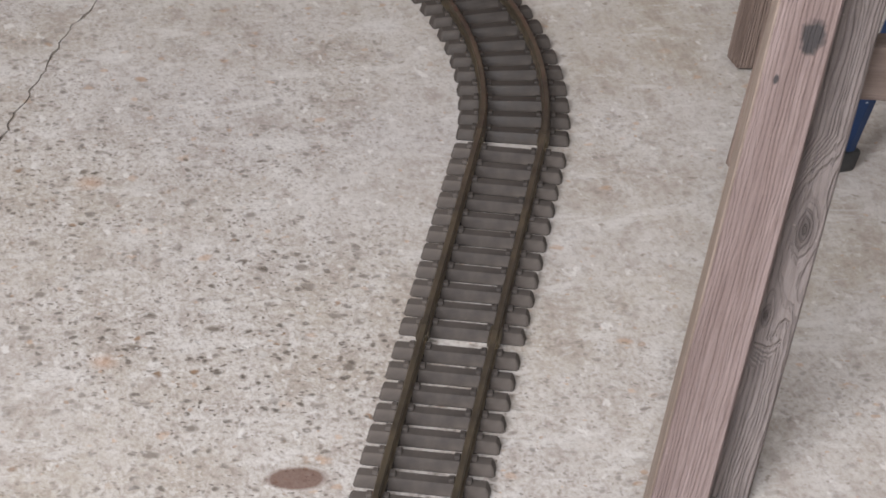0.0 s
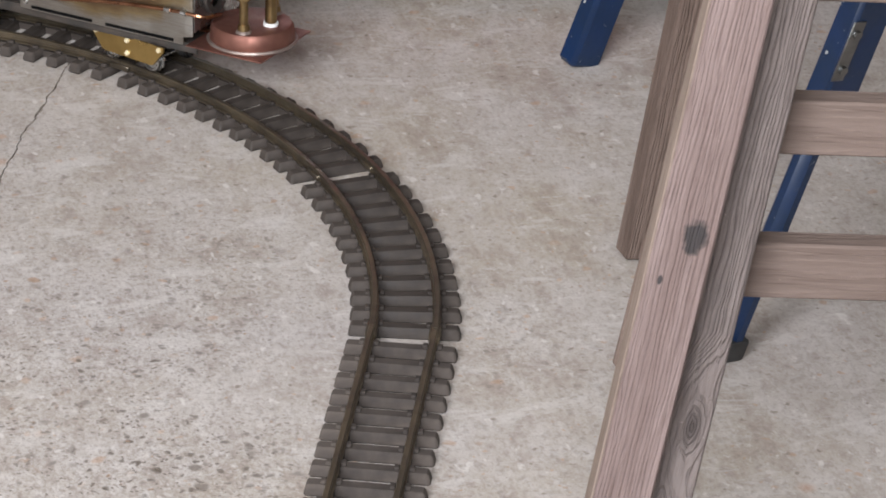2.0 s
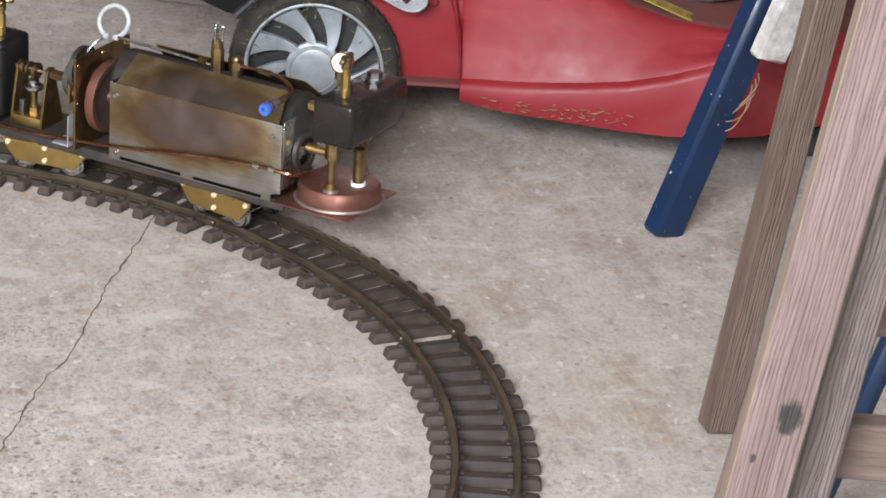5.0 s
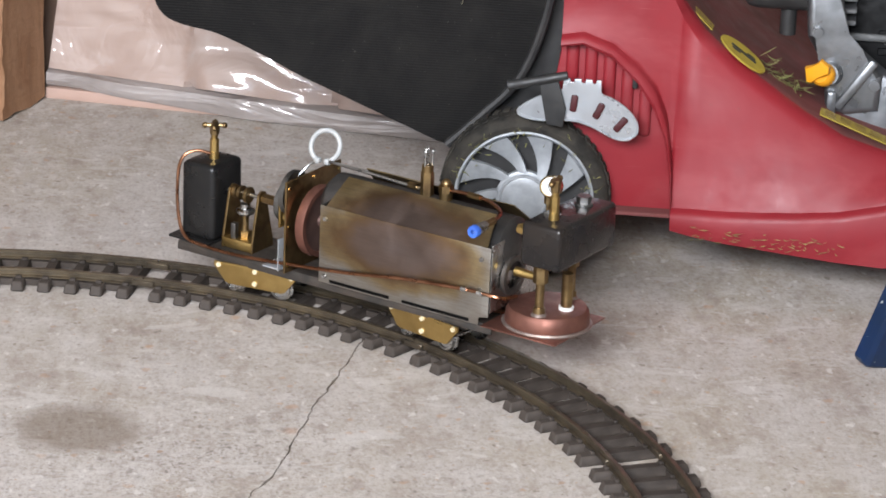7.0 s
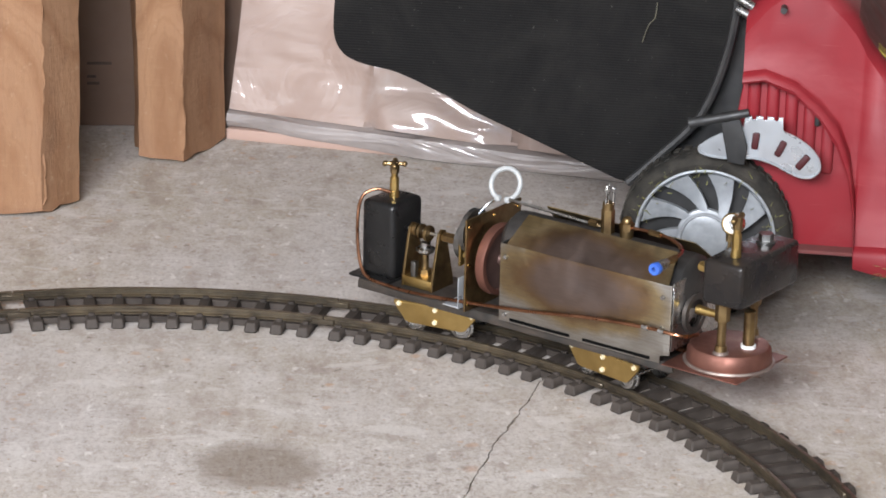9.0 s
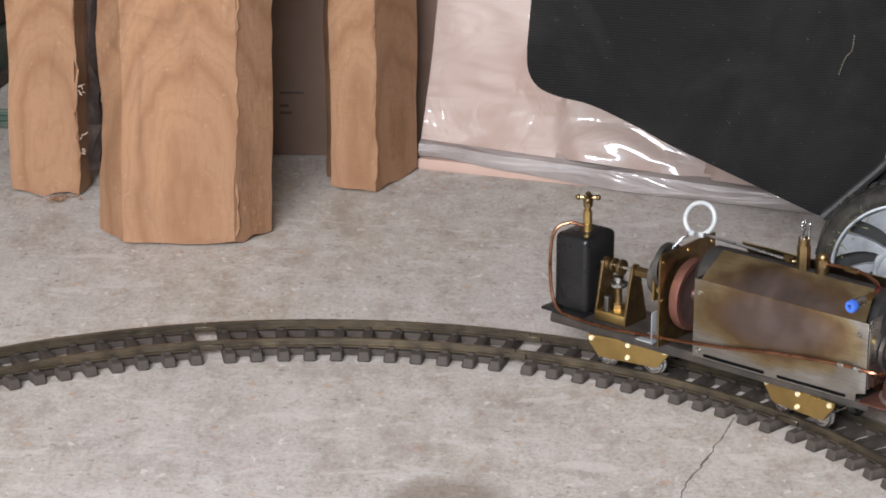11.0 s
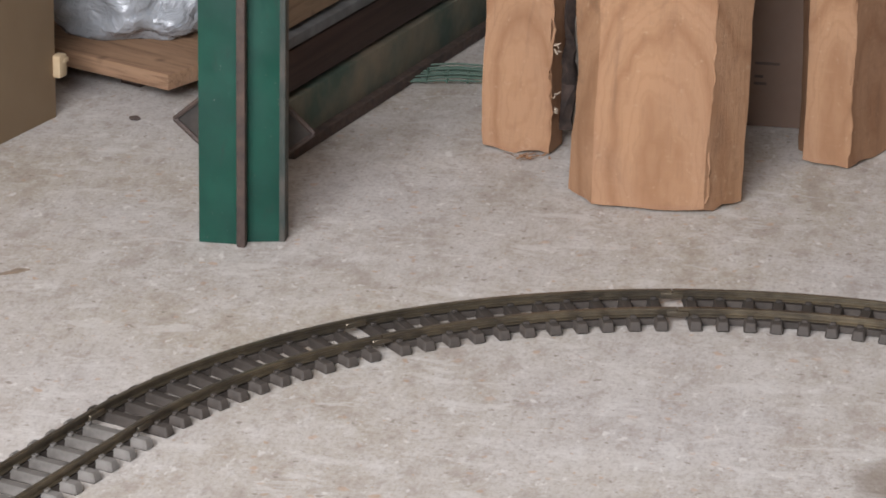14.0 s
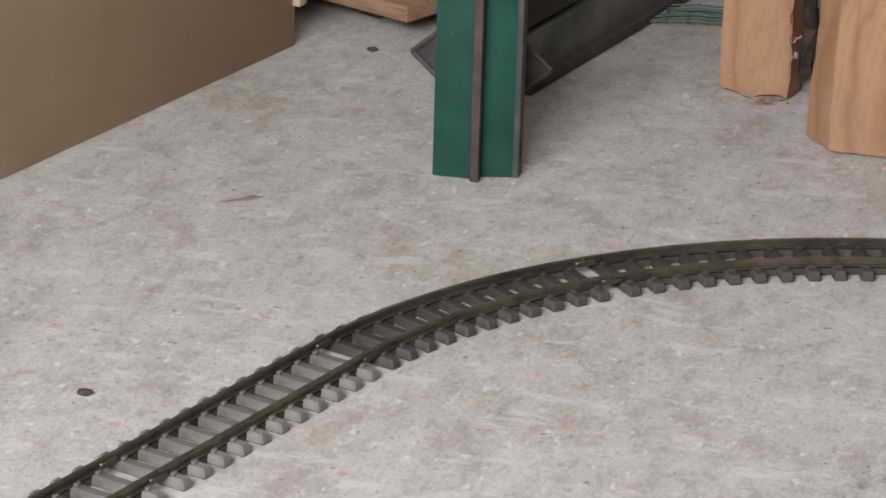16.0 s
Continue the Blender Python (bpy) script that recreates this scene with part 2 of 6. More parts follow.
    for x, y, r in ((0.145, 1.842, 0.012), (0.155, 2.10, 0.014), (0.20, 2.50, 0.010), (0.72, 1.86, 0.009), (-0.02, 2.05, 0.010)):
        c = s.mix(s.math("MULTIPLY", s.blot((x, y), (r, r), soft=0.9), 0.4), c, (0.422, 0.197, 0.079))
    s.color(c)
    h = s.math("SUBTRACT", s.math("ADD", s.math("MULTIPLY", grit, 0.5), blotch), s.math("MULTIPLY", pits, 0.6))
    s.bump(h, 0.4, 0.0015)
    return s.mat


def sawn_wood(name, a, b, dark, grain=(55, 55, 2.2), bump=0.35, knots=True, rough=0.8, spots=(), swirl=0.6):
    """Wood with its grain along local z."""
    s = Shader(name, rough, 0, 0.25)
    fib = s.noise(1.0, 6, 0.65, s.mapped(tuple(g * 2.4 for g in grain)), swirl)
    band = s.noise(1.0, 4, 0.6, s.mapped(grain), 0.8)
    c = s.mix(s.ramp(band, [(0.3, 0.0), (0.7, 1.0)]), a, b)
    c = s.mix(s.ramp(fib, [(0.36, 0.85), (0.52, 0.0)]), c, dark)
    info = s.t.nodes.new("ShaderNodeObjectInfo")
    c = s.mix(s.math("MULTIPLY", info.outputs["Random"], 0.3), c, tuple(0.6 * v for v in a))
    if knots:
        k = s.voronoi(1.0, s.mapped((16, 16, 7)))
        c = s.mix(s.ramp(k, [(0.06, 0.8), (0.16, 0.0)]), c, tuple(v * 0.55 for v in dark))
    c = s.mix(s.ramp(s.noise(11, 4), [(0.55, 0.0), (0.8, 0.35)]), c, dark)
    for x, z, rx, rz in spots:
        m = s.mapped((1 / rx, 0.0, 1 / rz), (0, 0, 0), (-x / rx, 0, -z / rz))
        n = s.t.nodes.new("ShaderNodeVectorMath")
        n.operation = "LENGTH"
        s.link(m, n.inputs[0])
        d = s.math("ADD", n.outputs["Value"], s.math("MULTIPLY", s.math("SUBTRACT", s.noise(130, 3), 0.5), 0.7))
        c = s.mix(s.ramp(d, [(0.75, 0.92), (1.05, 0.0)]), c, (0.035, 0.032, 0.032))
    s.color(c)
    s.bump(s.math("ADD", fib, s.math("MULTIPLY", band, 0.6)), bump, 0.0015)
    return s.mat


def ringed_wood(name, a, b, dark):
    """Split timber with growth rings arching over the foot of its face and a furry sawn skin."""
    s = Shader(name, 0.8, 0, 0.25)
    warp = s.math("MULTIPLY", s.math("SUBTRACT", s.noise(1.0, 4, 0.6, s.mapped((11, 11, 4.5))), 0.5), 0.050)
    ln = s.t.nodes.new("ShaderNodeVectorMath")
    ln.operation = "LENGTH"
    s.link(s.mapped((1.0, 0.7, 0.42), (0, 0, 0), (-0.012, 0, -0.018)), ln.inputs[0])
    d = s.math("ADD", ln.outputs["Value"], warp)
    wide = s.math("SINE", s.math("MULTIPLY", d, 290.0))
    thin = s.math("SINE", s.math("MULTIPLY", s.math("ADD", d, s.math("MULTIPLY", s.noise(60, 3), 0.004)), 1150.0))
    fib = s.noise(1.0, 6, 0.7, s.mapped((260, 260, 26)))
    saw = s.noise(1.0, 3, 0.6, s.mapped((30, 30, 260), (0, 0.25, 0)))
    c = s.mix(s.ramp(s.noise(5, 4, 0.6, distort=0.6), [(0.35, 0.0), (0.65, 1.0)]), a, tuple(0.86 * v for v in a[:2]) + (a[2] * 0.92,))
    c = s.mix(s.ramp(s.math("MULTIPLY", wide, 0.5), [(0.05, 0.0), (0.5, 0.62)]), c, b)
    c = s.mix(s.ramp(thin, [(0.2, 0.0), (1.0, 0.26)]), c, b)
    c = s.mix(s.ramp(fib, [(0.30, 0.20), (0.48, 0.0)]), c, dark)
    c = s.mix(s.ramp(saw, [(0.58, 0.0), (0.75, 0.08)]), c, (0.46, 0.30, 0.185))
    c = s.mix(s.ramp(s.noise(9, 6, 0.7, distort=0.8), [(0.54, 0.0), (0.74, 0.7)]), c, dark)
    c = s.mix(s.ramp(s.noise(1.0, 4, 0.6, s.mapped((34, 34, 7)), 0.6), [(0.62, 0.0), (0.74, 0.45)]), c, dark)
    c = s.mix(s.ramp(s.noise(120, 5), [(0.62, 0.0), (0.74, 0.4)]), c, (0.44, 0.30, 0.19))
    s.color(c)
    s.bump(s.math("ADD", s.math("ADD", s.math("MULTIPLY", fib, 0.6), s.math("MULTIPLY", saw, 0.25)), s.math("MULTIPLY", s.noise(42, 5), 1.0)), 0.5, 0.003)
    return s.mat


def grained_wood(name, a, b, dark, pitch=0.0042, wander=0.008, lines=0.6, bump=0.6, knots=(), spots=(), rough=0.8):
    """Weathered board with wandering year lines along local z; knots: x, z, radius; spots: x, z, half width, half height of burns."""
    s = Shader(name, rough, 0, 0.25)
    xyz = s.t.nodes.new("ShaderNodeSeparateXYZ")
    s.link(s.co, xyz.inputs[0])
    x, y = xyz.outputs[:2]
    wob = s.math("MULTIPLY", s.math("SUBTRACT", s.noise(1.0, 3, 0.55, s.mapped((22, 22, 6.5))), 0.5), wander * 2)
    jit = s.math("MULTIPLY", s.math("SUBTRACT", s.noise(1.0, 3, 0.6, s.mapped((220, 220, 16))), 0.5), pitch * 2.2)
    u = s.math("ADD", s.math("ADD", x, s.math("MULTIPLY", y, 0.7)), s.math("ADD", wob, jit))
    core = None
    for kx, kz, r in knots:
        ln = s.t.nodes.new("ShaderNodeVectorMath")
        ln.operation = "LENGTH"
        s.link(s.mapped((1.0, 0.0, 0.42), (0, 0, 0), (-kx, 0, -kz * 0.42)), ln.inputs[0])
        d = s.math("ADD", ln.outputs["Value"], s.math("MULTIPLY", wob, 0.25))
        w = s.ramp(d, [(r * 0.35, 1.0), (r, 0.0)])
        u = s.math("ADD", s.math("MULTIPLY", u, s.math("SUBTRACT", 1.0, w)), s.math("MULTIPLY", s.math("ADD", d, jit), w))
        k = s.ramp(d, [(r * 0.10, 0.8), (r * 0.2, 0.0)])
        core = k if core is None else s.math("MAXIMUM", core, k)
    year = s.math("SINE", s.math("MULTIPLY", s.math("ADD", u, s.math("MULTIPLY", s.math("SINE", s.math("MULTIPLY", u, 310.0)), 0.0011)), 6.2832 / pitch))
    late = s.ramp(year, [(0.1, 0.0), (0.95, 1.0)])
    fib = s.noise(1.0, 6, 0.75, s.mapped((380, 380, 26)), 0.4)
    band = s.noise(1.0, 4, 0.6, s.mapped((60, 60, 4)))
    c = s.mix(s.ramp(band, [(0.35, 0.0), (0.65, 1.0)]), a, b)
    info = s.t.nodes.new("ShaderNodeObjectInfo")
    c = s.mix(s.math("MULTIPLY", info.outputs["Random"], 0.25), c, tuple(0.6 * v for v in a))
    c = s.mix(s.math("MULTIPLY", late, s.math("MULTIPLY", s.ramp(s.noise(1.0, 3, 0.6, s.mapped((30, 30, 8))), [(0.35, 0.15), (0.62, 1.0)]), lines)), c, dark)
    c = s.mix(s.ramp(fib, [(0.34, 0.55), (0.50, 0.0)]), c, dark)
    c = s.mix(s.ramp(fib, [(0.56, 0.0), (0.72, 0.35)]), c, tuple(min(1.0, 1.5 * v) for v in b))
    c = s.mix(s.ramp(s.noise(16, 4), [(0.55, 0.0), (0.78, 0.35)]), c, dark)
    c = s.mix(s.ramp(s.noise(230, 3), [(0.72, 0.0), (0.77, 0.45)]), c, tuple(min(1.0, 1.8 * v) for v in b))
    if core is not None:
        c = s.mix(core, c, tuple(0.7 * v for v in dark))
    for sx, sz, rx, rz in spots:
        n = s.t.nodes.new("ShaderNodeVectorMath")
        n.operation = "LENGTH"
        s.link(s.mapped((1 / rx, 0.0, 1 / rz), (0, 0, 0), (-sx / rx, 0, -sz / rz)), n.inputs[0])
        d = s.math("ADD", n.outputs["Value"], s.math("MULTIPLY", s.math("SUBTRACT", s.noise(130, 3), 0.5), 0.9))
        c = s.mix(s.ramp(d, [(0.65, 0.92), (1.15, 0.0)]), c, (0.030, 0.028, 0.028))
    s.color(c)
    s.bump(s.math("SUBTRACT", fib, s.math("MULTIPLY", late, 0.8)), bump, 0.0014)
    return s.mat


def heat_steel(name, centre, radii, cool=(0.40, 0.38, 0.345)):
    """Sheet steel blued and browned by heat round a middle, bright at the cool edges."""
    s = Shader(name, 0.42, 1.0)
    m = s.mapped((1 / radii[0], 0.0, 1 / radii[1]), (0, 0, 0), (-centre[0] / radii[0], 0, -centre[1] / radii[1]))
    n = s.t.nodes.new("ShaderNodeVectorMath")
    n.operation = "LENGTH"
    s.link(m, n.inputs[0])
    d = s.math("ADD", n.outputs["Value"], s.math("MULTIPLY", s.math("SUBTRACT", s.noise(28, 4), 0.5), 0.5))
    c = s.ramp(d, [(0.0, (0.20, 0.158, 0.145)), (0.45, (0.205, 0.150, 0.125)), (0.66, (0.215, 0.135, 0.070)),
                   (0.82, (0.33, 0.25, 0.135)), (1.0, cool)])
    c = s.mix(s.ramp(s.noise(1.0, 5, 0.7, s.mapped((60, 60, 900))), [(0.4, 0.3), (0.6, 0.0)]), c, (0.14, 0.11, 0.09))
    s.color(c)
    s.roughness(s.ramp(s.noise(35, 4), [(0.3, 0.32), (0.7, 0.55)]))
    s.bump(s.noise(18, 3), 0.15, 0.002)
    return s.mat


def faded_red():
    """Moulded red shell, sun-faded in patches, with fine scratches and dried mud specks."""
    s = Shader("red_mower_shell", 0.36, 0, 0.4)
    c = s.mix(s.ramp(s.noise(7, 4), [(0.35, 0.0), (0.65, 1.0)]), (0.232, 0.0135, 0.0200), (0.195, 0.0122, 0.0180))
    c = s.mix(s.ramp(s.noise(5, 5, 0.65, s.mapped((1.0, 1.0, 2.0), (0, 0.5, 0), (2.0, 0, 1.0)), 0.6), [(0.52, 0.0), (0.70, 0.45)]), c, (0.30, 0.062, 0.066))
    scratch = s.noise(1.0, 4, 0.7, s.mapped((14, 14, 420), (0, 0.35, 0)))
    c = s.mix(s.ramp(scratch, [(0.66, 0.0), (0.74, 0.35)]), c, (0.34, 0.13, 0.12))
    c = s.mix(s.ramp(s.noise(210, 3), [(0.70, 0.0), (0.74, 0.5)]), c, (0.10, 0.05, 0.035))
    s.color(c)
    s.roughness(s.ramp(s.noise(22, 5, 0.7), [(0.3, 0.42), (0.7, 0.62)]))
    s.bump(s.noise(250, 3), 0.06, 0.0006)
    return s.mat


CONCRETE = concrete()
DARK_GAP = plain("crack_bottom", (0.16, 0.130, 0.103), (0.25, 0.21, 0.17), 60, 0.95)
WALL = plain("unseen_wall_grey", (0.24, 0.225, 0.205), (0.30, 0.285, 0.265), 3, 0.9, 0, 0.4, 80)
CEILING = plain("unseen_ceiling_grey", (0.24, 0.23, 0.215), (0.29, 0.28, 0.265), 3, 0.9)
YARD = plain("yard_concrete", (0.36, 0.34, 0.31), (0.46, 0.44, 0.41), 2, 0.95, 0, 0.5, 60)
RAIL = plain("dull_brass_rail", (0.185, 0.148, 0.100), (0.105, 0.086, 0.064), 35, 0.40, 0.8, 0.25, 500)
SLEEPER = plain("sleeper_plastic", (0.030, 0.0235, 0.019), (0.066, 0.053, 0.044), 26, 0.72, 0, 0.5, 500, 0.35)
SLEEPER_GREY = plain("greyed_sleeper_plastic", (0.042, 0.034, 0.029), (0.094, 0.077, 0.065), 30, 0.85, 0, 0.5, 500, 0.3)
SLEEPER_PALE = plain("bleached_sleeper_plastic", (0.092, 0.081, 0.071), (0.165, 0.148, 0.132), 45, 0.85, 0, 0.6, 400, 0.3)
BRASS = plain("brass", (0.50, 0.345, 0.130), (0.38, 0.255, 0.090), 32, 0.36, 0.95, 0.05, 400)
BRASS_DULL = plain("tarnished_brass", (0.32, 0.225, 0.105), (0.17, 0.110, 0.055), 45, 0.42, 1.0, 0.15, 400)
BRASS_BRIGHT = plain("bright_brass", (0.72, 0.53, 0.22), (0.55, 0.38, 0.14), 80, 0.18, 1.0, 0.05, 400)
COPPER = plain("copper", (0.25, 0.112, 0.082), (0.165, 0.072, 0.054), 30, 0.5, 0.75, 0.2, 300)
COPPER_PIPE = plain("copper_pipe", (0.34, 0.165, 0.095), (0.20, 0.09, 0.05), 50, 0.34, 1.0, 0.1, 400)
SOLDER = plain("solder", (0.34, 0.28, 0.245), (0.24, 0.18, 0.155), 70, 0.5, 0.7, 0.4, 200)
BLACK_TANK = plain("blackened_steel", (0.006, 0.006, 0.0065), (0.013, 0.0125, 0.012), 28, 0.34, 0.0, 0.25, 300, 0.4)
BLUED_TANK = plain("blued_steel", (0.010, 0.0105, 0.012), (0.024, 0.019, 0.016), 22, 0.27, 0.2, 0.2, 300, 0.45)
BOILER = plain("sooty_boiler", (0.022, 0.021, 0.02), (0.045, 0.038, 0.033), 30, 0.5, 0.2, 0.3, 300)
FLYWHEEL = plain("browned_flywheel", (0.105, 0.062, 0.055), (0.15, 0.088, 0.072), 40, 0.45, 0.5, 0.15, 300)
STEEL = plain("steel", (0.52, 0.52, 0.51), (0.38, 0.37, 0.36), 60, 0.3, 1.0, 0.1, 400)
GREY_STEEL = plain("grey_steel", (0.26, 0.26, 0.25), (0.18, 0.175, 0.17), 60, 0.38, 1.0, 0.15, 400)
DECK_STEEL = plain("dark_deck_steel", (0.07, 0.065, 0.06), (0.12, 0.10, 0.085), 40, 0.5, 0.7, 0.2, 400)
PANEL = heat_steel("heat_tinted_panel", (-0.073, 0.108), (0.104, 0.044))
PANEL_TOP = heat_steel("heat_tinted_cowl", (-0.078, 0.128), (0.108, 0.034), (0.36, 0.265, 0.125))
WHITE_TUBE = plain("white_silicone", (0.42, 0.43, 0.425), (0.36, 0.37, 0.365), 60, 0.35)
SCREW = plain("polished_screw", (0.90, 0.80, 0.55), (0.85, 0.72, 0.45), 60, 0.45, 0.4, 0.05)
GUARD = plain("black_engine_guard", (0.0022, 0.0022, 0.0024), (0.005, 0.005, 0.005), 40, 0.42, 0, 0.2, 300, 0.05)
SLOT = plain("lit_slot_and_rim_grey", (0.045, 0.047, 0.047), (0.085, 0.087, 0.085), 40, 0.6, 0.2, 0.2)
BLUE_FIT = plain("blue_plastic", (0.045, 0.135, 0.52), (0.035, 0.10, 0.42), 60, 0.35)
WHITE = plain("white_enamel", (0.80, 0.80, 0.78), (0.74, 0.74, 0.72), 60, 0.4)
BLACK = plain("black_plastic", (0.018, 0.018, 0.018), (0.032, 0.031, 0.03), 40, 0.5, 0, 0.2)
RED = faded_red()
RED_DUSTY = plain("dusty_red", (0.165, 0.050, 0.047), (0.115, 0.048, 0.043), 20, 0.75, 0, 0.2, 250, 0.25)
RED_IN_SHADE = plain("shaded_red", (0.060, 0.006, 0.008), (0.045, 0.005, 0.006), 20, 0.7)
YELLOW = plain("yellow_sticker", (0.37, 0.275, 0.035), (0.29, 0.21, 0.030), 60, 0.5)
ORANGE = plain("orange_plastic", (0.75, 0.34, 0.015), (0.66, 0.28, 0.012), 40, 0.4)
TYRE = plain("dirty_tyre", (0.016, 0.0155, 0.014), (0.056, 0.050, 0.041), 34, 0.88, 0, 0.6, 220, 0.2)
RIM = plain("silver_plastic_rim", (0.36, 0.38, 0.40), (0.23, 0.245, 0.255), 38, 0.42, 0.25, 0.2, 300)
ZINC = plain("zinc_plate", (0.58, 0.61, 0.64), (0.52, 0.55, 0.575), 14, 0.30, 0.65, 0.02, 120)
ALU = plain("cast_aluminium", (0.27, 0.28, 0.29), (0.17, 0.178, 0.185), 24, 0.36, 0.7, 0.3, 250)
GRASS = plain("grass_clippings", (0.16, 0.17, 0.05), (0.28, 0.26, 0.10), 200, 0.9)
RUSTY = plain("rusty_edge", (0.085, 0.055, 0.042), (0.05, 0.035, 0.03), 60, 0.75, 0.2, 0.5, 300)
SPATTER = plain("spattered_grey_paint", (0.62, 0.60, 0.57), (0.36, 0.34, 0.32), 90, 0.7, 0, 0.5, 200)
CARDBOARD = plain("brown_cardboard", (0.310, 0.218, 0.130), (0.265, 0.182, 0.106), 5, 0.85, 0, 0.3, 150)
FOAM = plain("pink_board", (0.48, 0.33, 0.27), (0.42, 0.29, 0.235), 5, 0.6)
OLD_WOOD = grained_wood("weathered_softwood", (0.155, 0.108, 0.086), (0.215, 0.158, 0.130), (0.072, 0.047, 0.036), 0.0026, 0.004, 0.42, 0.9)
RAIL_WOOD = grained_wood("rough_rail_wood", (0.122, 0.088, 0.072), (0.168, 0.125, 0.104), (0.095, 0.066, 0.053), 0.0130, 0.012, 0.10, 0.4)
PALE_WOOD = grained_wood("lit_pale_edge", (0.20, 0.152, 0.120), (0.26, 0.202, 0.165), (0.12, 0.085, 0.065), 0.006, 0.004, 0.2, 0.4)
SPOT_WOOD = grained_wood("marked_softwood", (0.172, 0.123, 0.110), (0.238, 0.178, 0.162), (0.105, 0.070, 0.060), 0.0030, 0.004, 0.17, 0.6,
                         spots=((0.006, 0.338, 0.0088, 0.0128), (-0.009, 0.308, 0.0018, 0.0035)))
GREY_WOOD = grained_wood("greyed_softwood", (0.145, 0.117, 0.106), (0.220, 0.182, 0.165), (0.060, 0.046, 0.041), 0.0026, 0.008, 0.40, 1.0,
                         knots=((0.006, 0.196, 0.026), (-0.004, 0.135, 0.016)))
SPLIT_WOOD = ringed_wood("split_timber", (0.330, 0.182, 0.098), (0.225, 0.112, 0.056), (0.150, 0.084, 0.050))
PLANK_WOOD = sawn_wood("planed_plank", (0.20, 0.135, 0.085), (0.26, 0.18, 0.115), (0.12, 0.08, 0.05), (40, 2.2, 40))
DARK_SLAT = sawn_wood("dark_slat", (0.045, 0.027, 0.022), (0.065, 0.040, 0.031), (0.03, 0.018, 0.015), (50, 2.2, 50), 0.2, False, 0.55)
MOSSY = plain("mossy_green_steel", (0.165, 0.130, 0.088), (0.045, 0.066, 0.048), 11, 0.7, 0, 0.4, 150)


def bag_fabric():
    s = Shader("black_bag_fabric", 0.9, 0, 0.12)
    n = s.t.nodes.new("ShaderNodeTexWave")
    n.bands_direction = "Z"
    n.inputs["Scale"].default_value, n.inputs["Distortion"].default_value = 120, 2.6
    s.link(s.mapped((0.1, 1, 1), (0, 0.05, 0)), n.inputs["Vector"])
    c = s.mix(s.ramp(n.outputs["Fac"], [(0.2, 0.0), (0.8, 1.0)]), (0.0075, 0.0072, 0.007), (0.0135, 0.0130, 0.0125))
    c = s.mix(s.ramp(s.noise(9, 5, 0.65, distort=0.7), [(0.42, 0.0), (0.72, 0.75)]), c, (0.024, 0.0225, 0.0205))
    c = s.mix(s.ramp(s.noise(190, 3), [(0.69, 0.0), (0.74, 0.6)]), c, (0.07, 0.066, 0.06))
    s.color(c)
    s.bump(s.math("ADD", s.math("ADD", s.math("MULTIPLY", n.outputs["Fac"], 0.5), s.noise(300, 2)), s.math("MULTIPLY", s.noise(8, 3, 0.5, distort=0.6), 14.0)), 0.5, 0.001)
    return s.mat


def wrapped_board():
    s = Shader("film_wrapped_pink_board", 0.5, 0, 0.5)
    c = s.mix(s.ramp(s.noise(4, 4), [(0.35, 0.0), (0.65, 1.0)]), (0.335, 0.235, 0.190), (0.400, 0.305, 0.262))
    c = s.mix(s.ramp(s.noise(9, 5, 0.6, distort=1.5), [(0.56, 0.0), (0.72, 0.45)]), c, (0.46, 0.40, 0.37))
    s.color(c)
    s.b.inputs["Coat Weight"].default_value = 1.0
    s.b.inputs["Coat Roughness"].default_value = 0.06
    streak = s.noise(1.0, 2, 0.4, s.mapped((5, 5, 30), (0, 0.22, 0)), 0.8)
    fold = s.noise(1.0, 2, 0.4, s.mapped((2.6, 2.6, 6), (0, 0.7, 0)), 1.5)
    s.bump(s.math("ADD", s.math("ADD", fold, s.math("MULTIPLY", streak, 0.22)), s.math("MULTIPLY", s.noise(14, 3, distort=1.5), 0.10)), 0.7, 0.03)
    s.link(s.b.inputs["Normal"].links[0].from_socket, s.b.inputs["Coat Normal"])
    return s.mat


def film_fold():
    s = Shader("grey_film_fold", 0.4, 0, 0.5)
    s.color(s.mix(s.ramp(s.noise(12, 4), [(0.35, 0.0), (0.65, 1.0)]), (0.235, 0.205, 0.190), (0.33, 0.29, 0.27)))
    s.b.inputs["Coat Weight"].default_value = 1.0
    s.b.inputs["Coat Roughness"].default_value = 0.08
    s.bump(s.noise(1.0, 3, 0.5, s.mapped((7, 45, 45)), 0.8), 0.8, 0.012)
    s.link(s.b.inputs["Normal"].links[0].from_socket, s.b.inputs["Coat Normal"])
    return s.mat


def scuffed_green():
    s = Shader("green_painted_steel", 0.42)
    c = s.mix(s.ramp(s.noise(14, 4), [(0.35, 0.0), (0.65, 1.0)]), (0.005, 0.056, 0.036), (0.0035, 0.036, 0.025))
    c = s.mix(s.ramp(s.noise(1.0, 5, 0.7, s.mapped((60, 60, 18))), [(0.60, 0.0), (0.72, 0.7)]), c, (0.018, 0.030, 0.025))
    c = s.mix(s.ramp(s.noise(110, 4, 0.7), [(0.68, 0.0), (0.74, 0.8)]), c, (0.16, 0.15, 0.13))
    s.color(c)
    s.roughness(s.ramp(s.noise(30, 3), [(0.3, 0.32), (0.7, 0.6)]))
    s.bump(s.noise(160, 3), 0.3, 0.0008)
    return s.mat


